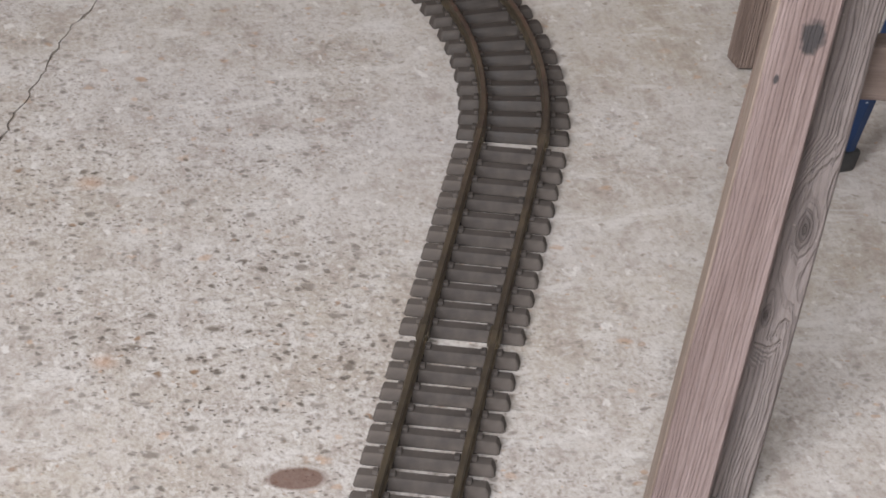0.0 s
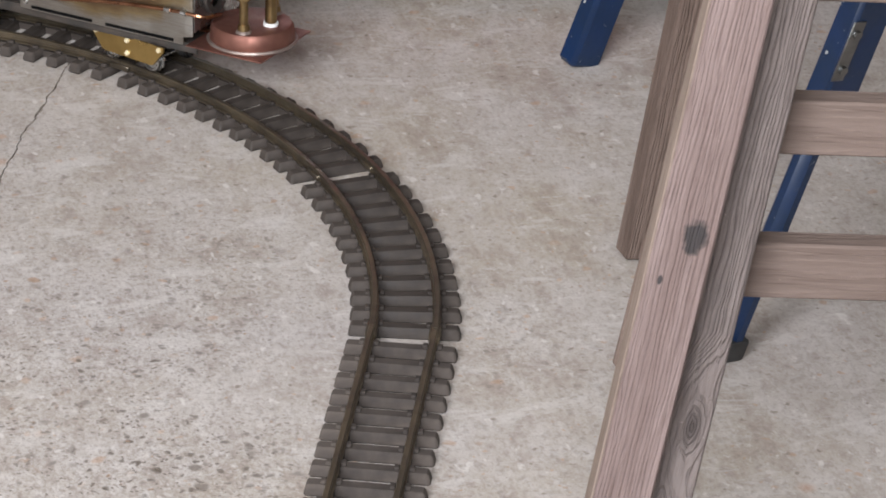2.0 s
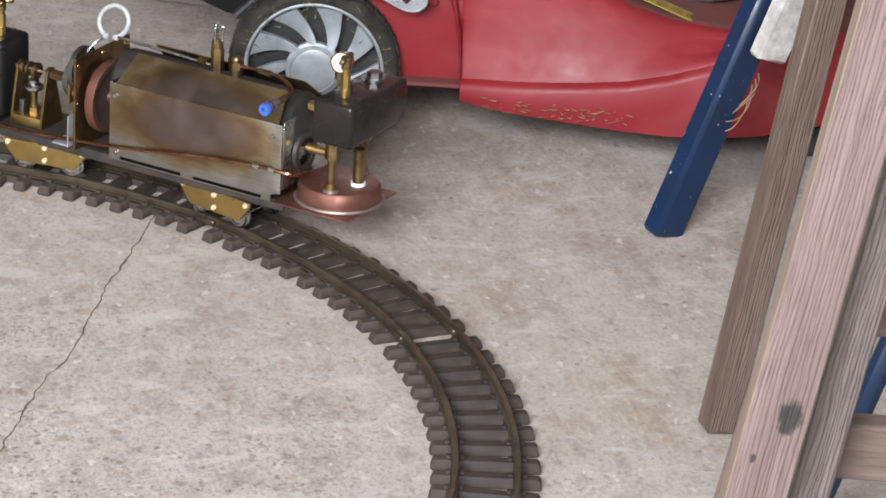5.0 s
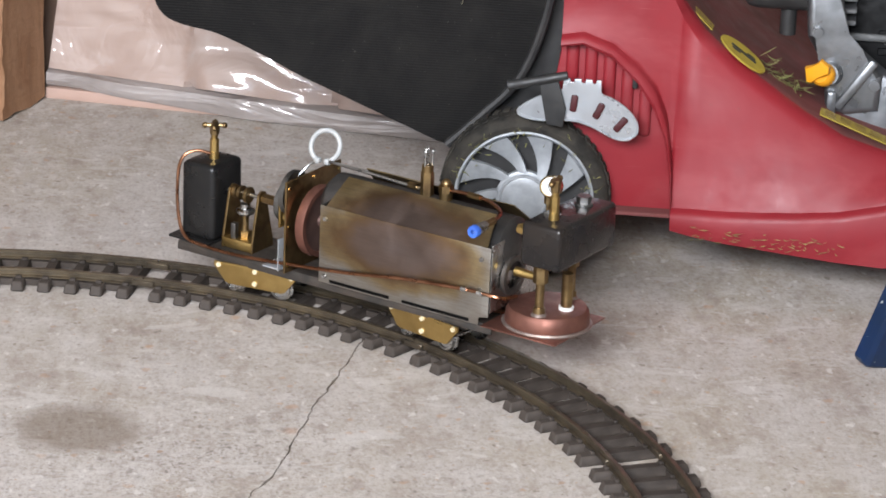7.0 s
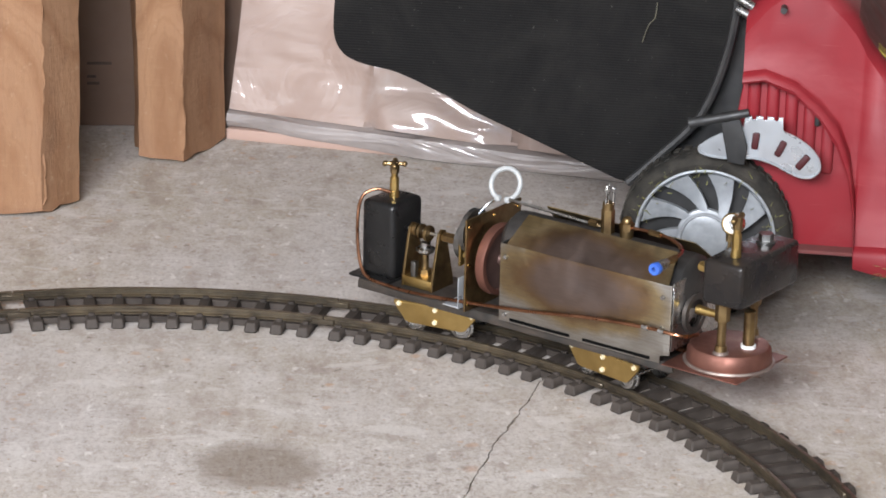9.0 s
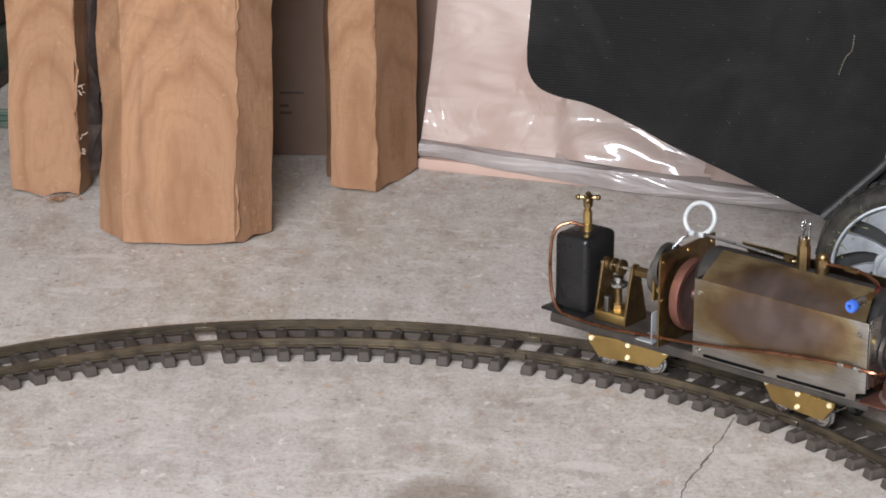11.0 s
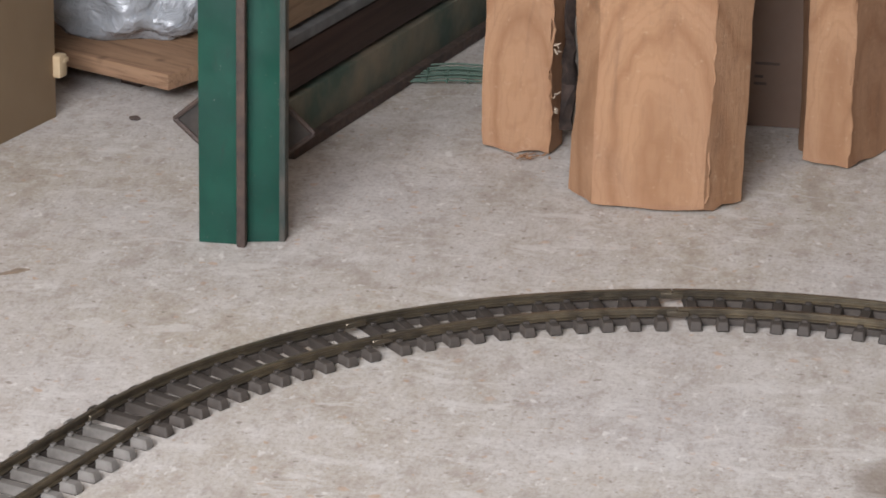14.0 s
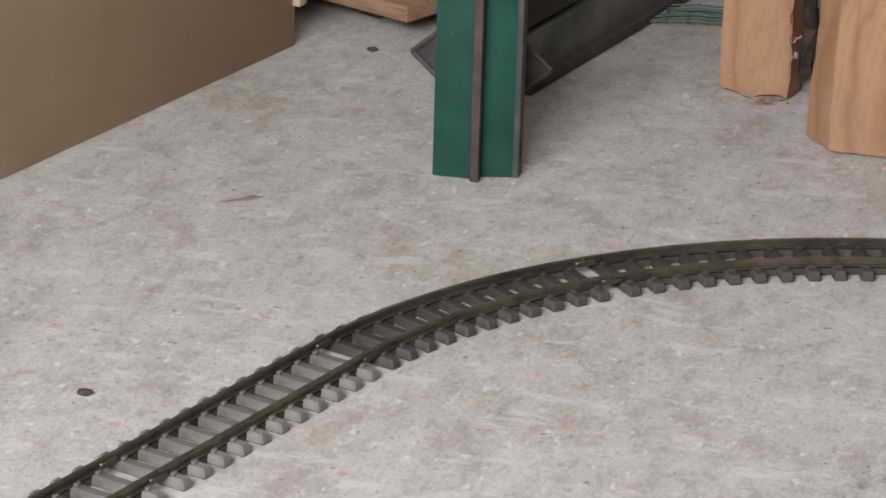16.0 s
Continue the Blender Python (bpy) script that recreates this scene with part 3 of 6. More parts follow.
def worn_blue():
    s = Shader("blue_painted_steel", 0.4, 0, 0.4)
    c = s.mix(s.ramp(s.noise(18, 4), [(0.35, 0.0), (0.65, 1.0)]), (0.006, 0.022, 0.070), (0.007, 0.019, 0.046))
    c = s.mix(s.ramp(s.noise(1.0, 5, 0.7, s.mapped((70, 70, 30))), [(0.62, 0.0), (0.72, 0.7)]), c, (0.05, 0.055, 0.065))
    c = s.mix(s.ramp(s.noise(150, 3, 0.6), [(0.70, 0.0), (0.74, 0.9)]), c, (0.42, 0.42, 0.40))
    s.color(c)
    s.roughness(s.ramp(s.noise(30, 3), [(0.3, 0.28), (0.7, 0.55)]))
    s.bump(s.noise(160, 3), 0.25, 0.0008)
    return s.mat


def clear_film():
    s = Shader("crumpled_clear_film", 0.16, 0, 0.6)
    s.color((0.50, 0.51, 0.53))
    s.b.inputs["Transmission Weight"].default_value = 0.45
    s.bump(s.noise(20, 4, 0.55, distort=2.0), 0.9, 0.014)
    return s.mat


GREY_RUST = plain("grey_rust", (0.075, 0.066, 0.055), (0.035, 0.045, 0.038), 30, 0.75, 0.2, 0.4)
GREEN = scuffed_green()
BLUE = worn_blue()
BAG = bag_fabric()
WRAPPED = wrapped_board()
FILM = clear_film()

# ---- the garage ----
def structure(name, bm, material, label, m=None):
    return solo(name, bm, material, label, name.split("_")[0], m, "structure")


CRACK = [(-1.06, -0.85), (-0.62, 0.35), (-0.22, 1.35), (0.0, 1.93), (0.092, 2.176), (0.155, 2.363), (0.177, 2.406), (0.194, 2.455), (0.221, 2.550), (0.236, 2.582), (0.276, 2.704),
         (0.332, 2.854), (0.388, 3.021), (0.47, 3.25), (0.66, 3.75), (0.86, 4.3)]


def floor_slabs():
    """Two concrete slabs with a wandering crack between them."""
    rnd = random.Random(4)
    edge = []
    for (x0, y0), (x1, y1) in zip(CRACK, CRACK[1:]):
        n = max(4, int(math.hypot(x1 - x0, y1 - y0) / 0.006))
        for i in range(n):
            t = i / n
            p = Vector((x0 + (x1 - x0) * t, y0 + (y1 - y0) * t, 0))
            w = 0.0035 * (noise.noise(p * 18)) + 0.003 * noise.noise(p * 70) + 0.0012 * rnd.uniform(-1, 1)
            edge.append((p.x + w, p.y))
    edge.append(CRACK[-1])
    for side, label in ((-1, "worn grey concrete floor slab with oil stains"), (1, "worn grey concrete floor slab beside the crack")):
        bm = new_bm()
        top = [bm.verts.new((x + side * (0.0005 + 0.0013 * max(0, noise.noise((x * 40, y * 40, 3.0 + side))) + 0.005 * max(0, noise.noise((x * 24, y * 24, 9.0 + 4 * side)) - 0.22)), y, 0)) for x, y in edge]
        low = [bm.verts.new((v.co.x, v.co.y, -0.012)) for v in top]
        far = [bm.verts.new((side * 2.3, y, 0)) for x, y in edge]
        for i in range(len(edge) - 1):
            bm.faces.new((top[i], top[i + 1], far[i + 1], far[i]))
            bm.faces.new((top[i], top[i + 1], low[i + 1], low[i]))
        me = finish(bm, "floor", CONCRETE)
        tagged(new("floor", me), label, "floor", kind="structure")
    bm = new_bm()
    box(bm, (0, 1.75, -0.0122), (4.6, 5.1, 0.02))
    structure("subfloor", bm, DARK_GAP, "dark earth under the cracked concrete")


floor_slabs()
bm = new_bm()
box(bm, (0, -30.9, -0.06), (160, 60.0, 0.08))
structure("ground", bm, YARD, "pale concrete yard outside the garage door")
# unseen walls added to close the place; the wide right one holds back light
for name, c, sz in (("wall_back", (0, 4.4, 1.2), (4.8, 0.2, 2.6)), ("wall_left", (-2.4, 1.75, 1.2), (0.2, 5.1, 2.6)),
                    ("wall_right", (2.4, 1.75, 1.2), (0.2, 5.1, 2.6)), ("wall_door_left", (-2.2, -0.80, 1.2), (0.6, 0.2, 2.6)),
                    ("wall_door_right", (1.35, -0.80, 1.2), (2.3, 0.2, 2.6))):
    bm = new_bm()
    box(bm, c, sz)
    structure(name, bm, WALL, "plain grey garage wall, out of view")
# unseen ceiling added to keep out the sky, toned down against bounce
bm = new_bm()
box(bm, (0, 1.80, 2.55), (5.0, 5.5, 0.1))
structure("ceiling", bm, CEILING, "plain pale garage ceiling, out of view")

# ---- railway track ----
CX, CY, R, GAUGE = -0.1005, 2.2797, 0.600, 0.0488
A0, STEP = -15.9, 29.22
RAIL_PROFILE = [(-0.0034, 0), (0.0034, 0), (0.0034, 0.0010), (0.0010, 0.0018), (0.0010, 0.0048), (0.0022, 0.0056),
                (0.0022, 0.0077), (0.0016, 0.0082), (-0.0016, 0.0082), (-0.0022, 0.0077), (-0.0022, 0.0056),
                (-0.0010, 0.0048), (-0.0010, 0.0018), (-0.0034, 0.0010)]
SLEEPER_TOP = 0.0094


def sleeper_mesh(material):
    bm = new_bm()
    box(bm, (0, 0, 0.0047), (0.0875, 0.0130, 0.0094), 0.0016, seg=1)
    for v in bm.verts:
        if v.co.z > 0.004:
            v.co.x *= 0.965
            v.co.y *= 0.86
    for sx in (-1, 1):
        for dx in (-0.0055, 0.0055):
            box(bm, (sx * GAUGE / 2 + dx, 0, 0.0106), (0.004, 0.006, 0.0030), 0.0006, seg=1)
    return finish(bm, "sleeper", material)


SLEEPER_MESH = sleeper_mesh(SLEEPER)
SLEEPER_MESH_GREY = sleeper_mesh(SLEEPER_GREY)
SLEEPER_MESH_PALE = sleeper_mesh(SLEEPER_PALE)


def track_section(origin, heading, curve, label, sleeper=None):
    """A section of track of one curve step or 0.3 m that starts at origin in the heading's direction; curve: +1 bends left, 0 straight."""
    th = thing("track_section", label, "track", Matrix.Translation(origin) @ pose(0, 0, 0, 0, 0, heading), "railway track")
    length = radians(STEP) * R if curve else 0.300

    def at(s, off=0.0, z=0.0):
        if curve:
            a = s / R
            return Vector((R * math.sin(a) - off * math.sin(a) , R - (R - off) * math.cos(a), z)), math.degrees(a)
        return Vector((s, off, z)), 0.0

    first = 0.0172 if curve else 0.0165
    step = (length - 2 * first) / 10
    rnd = random.Random(int(heading * 7) + 3)
    for i in range(11):
        p, a = at(first + i * step)
        part("sleeper", sleeper or SLEEPER_MESH, None, th, "", Matrix.Translation(p) @ pose(0, 0, 0, 0, 0, a + 90 + rnd.uniform(-0.7, 0.7)))
    for off in (-GAUGE / 2, GAUGE / 2):
        bm = new_bm()
        n = 20 if curve else 2
        sweep(bm, [at(first + (length - 2 * first) * k / (n - 1), off, 0.0012)[0] for k in range(n)], [(-0.003, 0), (0.003, 0), (0.003, 0.006), (-0.003, 0.006)])
        part("sleeper_web", bm, SLEEPER, th)
        bm = new_bm()
        n = 24 if curve else 2
        sweep(bm, [at(0.0006 + (length - 0.0012) * k / (n - 1), off, SLEEPER_TOP)[0] for k in range(n)], RAIL_PROFILE)
        rail = part("rail", bm, RAIL, th, "tarnished brass rail")
        bm = new_bm()
        p, a = at(0.0, off, SLEEPER_TOP + 0.003)
        box(bm, p, (0.022, 0.0086, 0.0052), 0.0008, pose(0, 0, 0, 0, 0, a), 1)
        part("rail_joiner", bm, RAIL, rail)
    return th


p = Vector((CX + R * math.cos(radians(A0)), CY + R * math.sin(radians(A0)), 0))
for k in range(6):
    a = A0 + STEP * k
    track_section((CX + R * math.cos(radians(a)), CY + R * math.sin(radians(a)), 0), a + 90, 1,
                  "curved model railway track with brass rails and dark sleepers")
h_in = 72.4
d_in = Vector((math.cos(radians(h_in)), math.sin(radians(h_in)), 0))
for k in range(3):
    track_section(p - d_in * 0.3 * (k + 1), h_in, 0, "straight model railway track lying on the concrete", SLEEPER_MESH_GREY)
h_out = 250.8
d_out = Vector((math.cos(radians(h_out)), math.sin(radians(h_out)), 0))
a = A0 + STEP * 6
q = Vector((CX + R * math.cos(radians(a)), CY + R * math.sin(radians(a)), 0))
for k in range(3):
    track_section(q + d_out * 0.3 * k, h_out, 0, "straight model railway track with dusty pale grey sleepers", SLEEPER_MESH_PALE)

# ---- the steam locomotive, x forward, y to its left ----
MID = 50.7
loco = thing("model_steam_locomotive", "home-made live steam locomotive in brass, copper and heat-browned steel on track", "locomotive",
             Matrix.Translation((CX + 0.591 * math.cos(radians(MID)), CY + 0.591 * math.sin(radians(MID)), 0)) @ pose(0, 0, 0, 0, 0, MID + 90))


def screw(bm, p, d, r=0.0019):
    p, d = Vector(p), Vector(d).normalized()
    cyl(bm, p, p + d * 0.0018, r, r * 0.8, 10)


def bogie(u, turn):
    base = Matrix.Translation((u, 0, 0)) @ pose(0, 0, 0, 0, 0, turn)
    bm = new_bm()
    box(bm, (0, 0, 0.040), (0.060, 0.052, 0.006), 0.001)
    cyl(bm, (0, 0, 0.040), (0, 0, 0.0505), 0.008)
    b = part("bogie", bm, DECK_STEEL, loco, "brass-sided bogie with steel wheels", base)
    for w in (-1, 1):
        bm = new_bm()
        out = [(-0.043, 0.0465), (0.043, 0.0465), (0.043, 0.0425), (0.031, 0.0275), (0.027, 0.0262), (-0.027, 0.0262), (-0.031, 0.0275), (-0.043, 0.0425)]
        prism(bm, out, w * 0.0285, w * 0.0307, 0.0003)
        side = part("side_plate", bm, BRASS, b, "polished brass side plate")
        for x, z in ((-0.038, 0.0435), (0.038, 0.0435), (0, 0.043), (0, 0.0308)):
            bm = new_bm()
            screw(bm, (x, w * 0.0306, z), (0, w, 0), 0.0027)
            part("screw", bm, SCREW, b)
        for x in (-0.024, 0.024):
            bm = new_bm()
            m = Matrix.Translation((x, w * 0.0215, 0.0282)) @ pose(0, 0, 0, -90 * w, 0, 0)
            lathe(bm, [(0, -0.002), (0.0115, -0.002), (0.0115, 0), (0.0098, 0.0004), (0.0098, 0.0045), (0.0075, 0.005),
                       (0.007, 0.0035), (0.003, 0.0035), (0.003, 0.006), (0, 0.006)], m, 24)
            part("wheel", bm, STEEL, b, "bright steel flanged wheel")
    for x in (-0.024, 0.024):
        bm = new_bm()
        cyl(bm, (x, -0.024, 0.0282), (x, 0.024, 0.0282), 0.0018, seg=10)
        part("axle", bm, STEEL, b)


bogie(0.099, 9.5)
bogie(-0.099, -9.5)

bm = new_bm()
box(bm, (0.008, 0, 0.0525), (0.352, 0.062, 0.004), 0.0008)
for w in (-1, 1):
    box(bm, (0.008, w * 0.0305, 0.0492), (0.352, 0.002, 0.0075), 0.0005)
deck = part("chassis", bm, DECK_STEEL, loco, "long dark steel chassis channel")
bm = new_bm()
prism(bm, [(0.150, 0.0548), (0.196, 0.0548), (0.196, 0.0572), (0.150, 0.0572)], -0.030, 0.030, 0.0003)
part("front_shelf", bm, BLACK_TANK, loco)

# front tank, black, with rounded shoulders
bm = new_bm()
box(bm, (0.168, 0, 0.0945), (0.039, 0.047, 0.075), 0.006, seg=4)
front_tank = part("front_tank", bm, BLACK_TANK, loco, "black rectangular tank with rounded edges")
bm = new_bm()
cyl(bm, (0.190, 0.004, 0.113), (0.1865, 0.004, 0.113), 0.0045, seg=6)
part("plug", bm, BRASS_DULL, front_tank)


def needle_valve(u, w, z, height, bar, turn, parent, star=False):
    """A brass valve: nut, stem and a cross bar on top."""
    bm = new_bm()
    cyl(bm, (u, w, z - 0.002), (u, w, z + 0.008), 0.0052, 0.0042, 14)
    cyl(bm, (u, w, z + 0.008), (u, w, z + height * 0.58), 0.0043, seg=6)
    cyl(bm, (u, w, z + height * 0.58), (u, w, z + height * 0.72), 0.0034, seg=10)
    v = part("valve", bm, BRASS, parent, "brass needle valve")
    bm = new_bm()
    cyl(bm, (u, w, z + height * 0.7), (u, w, z + height), 0.0042, 0.005, 6)
    c, s = math.cos(radians(turn)) * bar, math.sin(radians(turn)) * bar
    zz = z + height * 0.96
    cyl(bm, (u - c, w - s, zz), (u + c, w + s, zz), 0.0021, seg=8)
    ball(bm, (u - c, w - s, zz), 0.0029, 8)
    ball(bm, (u + c, w + s, zz), 0.0029, 8)
    if star:
        cyl(bm, (u + s, w - c, zz), (u - s, w + c, zz), 0.0021, seg=8)
        ball(bm, (u + s, w - c, zz), 0.0029, 8)
        ball(bm, (u - s, w + c, zz), 0.0029, 8)
    part("handle", bm, BRASS_DULL, v, "knobbed brass handle")
    return v


needle_valve(0.166, 0.0, 0.131, 0.035, 0.0092, 35, front_tank, True)
bm = new_bm()
tube(bm, [(0.168, 0.004, 0.137), (0.178, 0.012, 0.140), (0.187, 0.021, 0.134), (0.189, 0.026, 0.115), (0.186, 0.0285, 0.080), (0.175, 0.0315, 0.060),
          (0.150, 0.0335, 0.0565), (0.110, 0.036, 0.0575), (0.050, 0.0395, 0.064), (-0.020, 0.0435, 0.073), (-0.085, 0.0445, 0.083),
          (-0.150, 0.0445, 0.0885), (-0.176, 0.0440, 0.0885), (-0.184, 0.036, 0.086), (-0.186, 0.020, 0.084)], 0.0017)
part("gas_pipe", bm, COPPER_PIPE, loco, "thin copper pipe along the side")
for x in (-0.146, -0.163):
    bm = new_bm()
    cyl(bm, (x - 0.003, 0.0446, 0.0885), (x + 0.003, 0.0446, 0.0885), 0.0026, seg=8)
    part("pipe_clip", bm, STEEL, loco)

# engine frames
for u, tilt in ((0.1395, 6), (0.1060, -5)):
    bm = new_bm()
    prism(bm, [(-0.017, 0.055), (0.017, 0.055), (0.016, 0.064), (0.007, 0.111), (0.002, 0.114), (-0.004, 0.112), (-0.016, 0.064)], -0.0012, 0.0012, 0.0003)
    fr = part("engine_frame", bm, BRASS_DULL, loco, "brass engine side frame", Matrix.Translation((u, 0.004, 0)) @ pose(0, 0, 0, 0, 0, 90) )
bm = new_bm()
box(bm, (0.1228, 0.004, 0.0605), (0.034, 0.034, 0.0095), 0.0008)
part("engine_block", bm, BRASS, loco)
bm = new_bm()
cyl(bm, (0.1455, 0.004, 0.1065), (0.078, 0.004, 0.1065), 0.0018, seg=10)
part("crank_shaft", bm, STEEL, loco)
bm = new_bm()
lathe(bm, [(0, 0), (0.0062, 0), (0.0062, 0.004), (0.003, 0.005), (0, 0.005)], Matrix.Translation((0.134, 0.004, 0.1065)) @ pose(0, 0, 0, 0, 90, 0), 16)
cyl(bm, (0.104, 0.004, 0.1065), (0.090, 0.004, 0.1065), 0.0052, seg=6)
part("crank_boss", bm, BRASS_DULL, loco)
bm = new_bm()
cyl(bm, (0.124, 0.006, 0.065), (0.124, 0.006, 0.071), 0.0062, seg=6)
cyl(bm, (0.124, 0.006, 0.071), (0.124, 0.006, 0.089), 0.0036, seg=14)
part("cylinder", bm, BRASS_DULL, loco, "small brass steam cylinder")
bm = new_bm()
lathe(bm, [(0, 0.0865), (0.0068, 0.0870), (0.0090, 0.0890), (0.0090, 0.0915), (0.0060, 0.0932), (0.0052, 0.0932), (0.0052, 0.0975), (0, 0.0985)],
      Matrix.Translation((0.124, 0.006, 0)), 28)
part("cylinder_cap", bm, STEEL, loco, "turned steel cylinder cap")
bm = new_bm()
cyl(bm, (0.1225, 0.0055, 0.1065), (0.1195, 0.0055, 0.1065), 0.0078, seg=24)
cyl(bm, (0.1315, 0.004, 0.1065), (0.1290, 0.004, 0.1065), 0.0070, seg=24)
part("crank_disc", bm, BRASS_DULL, loco, "paired crank discs on the shaft")
for u in (0.1420, 0.1085):
    bm = new_bm()
    cyl(bm, (u, 0.004, 0.1065), (u - 0.006, 0.004, 0.1065), 0.0044, seg=6)
    part("shaft_nut", bm, BRASS, loco)
bm = new_bm()
box(bm, (0.1285, 0.0165, 0.0725), (0.0055, 0.0055, 0.016), 0.0006)
box(bm, (0.1185, -0.0085, 0.0725), (0.0055, 0.0055, 0.016), 0.0006)
part("valve_block", bm, GREY_STEEL, loco)

# gear discs in front of the bulkhead
for u, w, z, r, mat, nm in ((0.083, -0.004, 0.106, 0.0185, GREY_STEEL, "drive_disc"), (0.0685, 0.006, 0.121, 0.0215, GREY_STEEL, "gear_disc")):
    bm = new_bm()
    lathe(bm, [(0, -0.0035), (r * 0.45, -0.0035), (r * 0.5, -0.0025), (r, -0.0025), (r, 0.003), (r * 0.55, 0.003), (r * 0.5, 0.0042), (0, 0.0042)],
          Matrix.Translation((u, w, z)) @ pose(0, 0, 0, 0, 90, 0), 36)
    part(nm, bm, mat, loco, "turned grey steel disc")
bm = new_bm()
cyl(bm, (0.087, 0.008, 0.106), (0.050, 0.008, 0.103), 0.0045, seg=12)
cyl(bm, (0.070, 0.018, 0.1), (0.050, 0.018, 0.1), 0.0035, seg=12)
box(bm, (0.0755, 0.012, 0.105), (0.0025, 0.014, 0.034), 0.0006)
part("bearing_bracket", bm, BRASS, loco)
bm = new_bm()
box(bm, (0.0605, 0.030, 0.0705), (0.0008, 0.022, 0.031), 0.0002)
box(bm, (0.069, 0.0305, 0.0565), (0.018, 0.021, 0.0016), 0.0004)
for w in (0.024, 0.036):
    for z in (0.066, 0.080):
        screw(bm, (0.061, w, z), (1, 0, 0), 0.002)
part("angle_bracket", bm, ZINC, loco, "bright zinc angle bracket")

# bulkhead, flywheel and the white tube
bm = new_bm()
prism(bm, [(-0.0435, 0.0555), (0.0435, 0.0555), (0.0435, 0.1445), (-0.0435, 0.1445)], -0.0010, 0.0010, 0.0002)
bulk = part("bulkhead", bm, BRASS_DULL, loco, "square tarnished brass plate", Matrix.Translation((0.0515, 0, 0)) @ pose(0, 0, 0, 0, 0, 90))
for w, z in ((0.039, 0.062), (0.039, 0.1), (0.039, 0.137), (-0.039, 0.137), (0, 0.139)):
    bm = new_bm()
    cyl(bm, (w, -0.0016, z), (w, 0.0016, z), 0.0017, seg=8)
    part("screw", bm, BRASS_BRIGHT, bulk)
bm = new_bm()
FW = Matrix.Translation((0.0405, 0.004, 0.0995)) @ pose(0, 0, 0, 0, -90, 0)
lathe(bm, [(0, -0.003), (0.005, -0.003), (0.006, -0.0012), (0.0285, -0.0012), (0.0285, 0.002), (0.006, 0.002), (0.005, 0.006), (0, 0.006)], FW, 48)
fly = part("flywheel", bm, FLYWHEEL, loco, "browned flywheel with a copper rim")
bm = new_bm()
lathe(bm, [(0.0284, -0.004), (0.0335, -0.004), (0.0342, 0), (0.0335, 0.005), (0.0284, 0.005), (0.0284, -0.004)], FW, 48)
part("flywheel_rim", bm, COPPER, fly, "copper rim")
bm = new_bm()
cyl(bm, (0.0335, 0.004, 0.0995), (0.028, 0.004, 0.0995), 0.0034, seg=6)
part("hub_nut", bm, BRASS, fly)
bm = new_bm()
ring = [(0.047 + 0.0142 * math.cos(a), -0.012 + 0.005 * math.cos(a + 1.0), 0.1665 + 0.0142 * math.sin(a)) for a in [radians(-70 + 320 * i / 20) for i in range(21)]]
tube(bm, ring, 0.0024, 12, 2, up=(0, 1, 0))
part("silicone_tube", bm, WHITE_TUBE, loco, "looped white silicone tube")
for e in (ring[0], ring[-1]):
    bm = new_bm()
    box(bm, e, (0.0062, 0.0062, 0.006), 0.002)
    part("cable_tie", bm, WHITE_TUBE, loco, "white cable tie knot")
bm = new_bm()
tube(bm, [ring[0], (0.060, -0.004, 0.147), (0.066, 0.002, 0.138), (0.072, 0.006, 0.127), (0.071, 0.003, 0.122)], 0.0015)
tube(bm, [ring[-1], (0.030, -0.006, 0.1545), (-0.010, -0.003, 0.1545), (-0.055, -0.002, 0.153), (-0.072, 0, 0.154)], 0.0016)
part("steam_pipe", bm, STEEL, loco, "thin steel steam pipe")

# firebox casing: lower walls, slanted cowls, end plates
for w in (1, -1):
    bm = new_bm()
    v = [(0.014, 0.0565), (0.010, 0.0565), (-0.160, 0.0565), (-0.160, 0.064), (-0.170, 0.066), (-0.170, 0.131), (0.014, 0.131)]
    prism(bm, v, w * 0.0402, w * 0.0412, 0.0002)
    pan = part("side_panel", bm, PANEL, loco, "heat-tinted steel side panel")
    for x, z in ((0.008, 0.0625), (0.008, 0.1185), (-0.161, 0.119), (-0.161, 0.090)):
        bm = new_bm()
        screw(bm, (x, w * 0.0411, z), (0, w, 0), 0.0025)
        part("screw", bm, STEEL, pan)
    # no openings: proud strips whose black colour stands for the slots' inner shade
    for x0, x1 in ((0.002, -0.064), (-0.078, -0.150)):
        bm = new_bm()
        box(bm, ((x0 + x1) / 2, w * 0.0413, 0.0592), (abs(x0 - x1), 0.0008, 0.0030), 0.0003, seg=1)
        part("slot", bm, GUARD, pan, "air slot strip with its hollow's shade as black colour")
    bm = new_bm()
    a, b = (w * 0.0407, 0.1305), (w * 0.0145, 0.1535)
    n = Vector((0, -(b[1] - a[1]), (b[0] - a[0]))).normalized() * 0.0009
    quad = [(0.008, *a), (-0.166, *a), (-0.158, *b), (0.002, *b)]
    lo = [bm.verts.new(c) for c in quad]
    hi = [bm.verts.new(Vector(c) + n) for c in quad]
    bm.faces.new(lo)
    bm.faces.new(hi[::-1])
    for i in range(4):
        bm.faces.new((lo[i], lo[(i + 1) % 4], hi[(i + 1) % 4], hi[i]))
    part("cowl_panel", bm, PANEL_TOP, loco, "browned steel cowl panel bent inward")
bm = new_bm()
box(bm, (-0.1705, 0, 0.1015), (0.0012, 0.079, 0.064), 0.0003, seg=1)
part("rear_plate", bm, STEEL, loco, "bare steel rear end plate")
bm = new_bm()
box(bm, (0.0135, 0, 0.0935), (0.0012, 0.079, 0.075), 0.0003, seg=1)
part("front_plate", bm, GREY_STEEL, loco)
bm = new_bm()
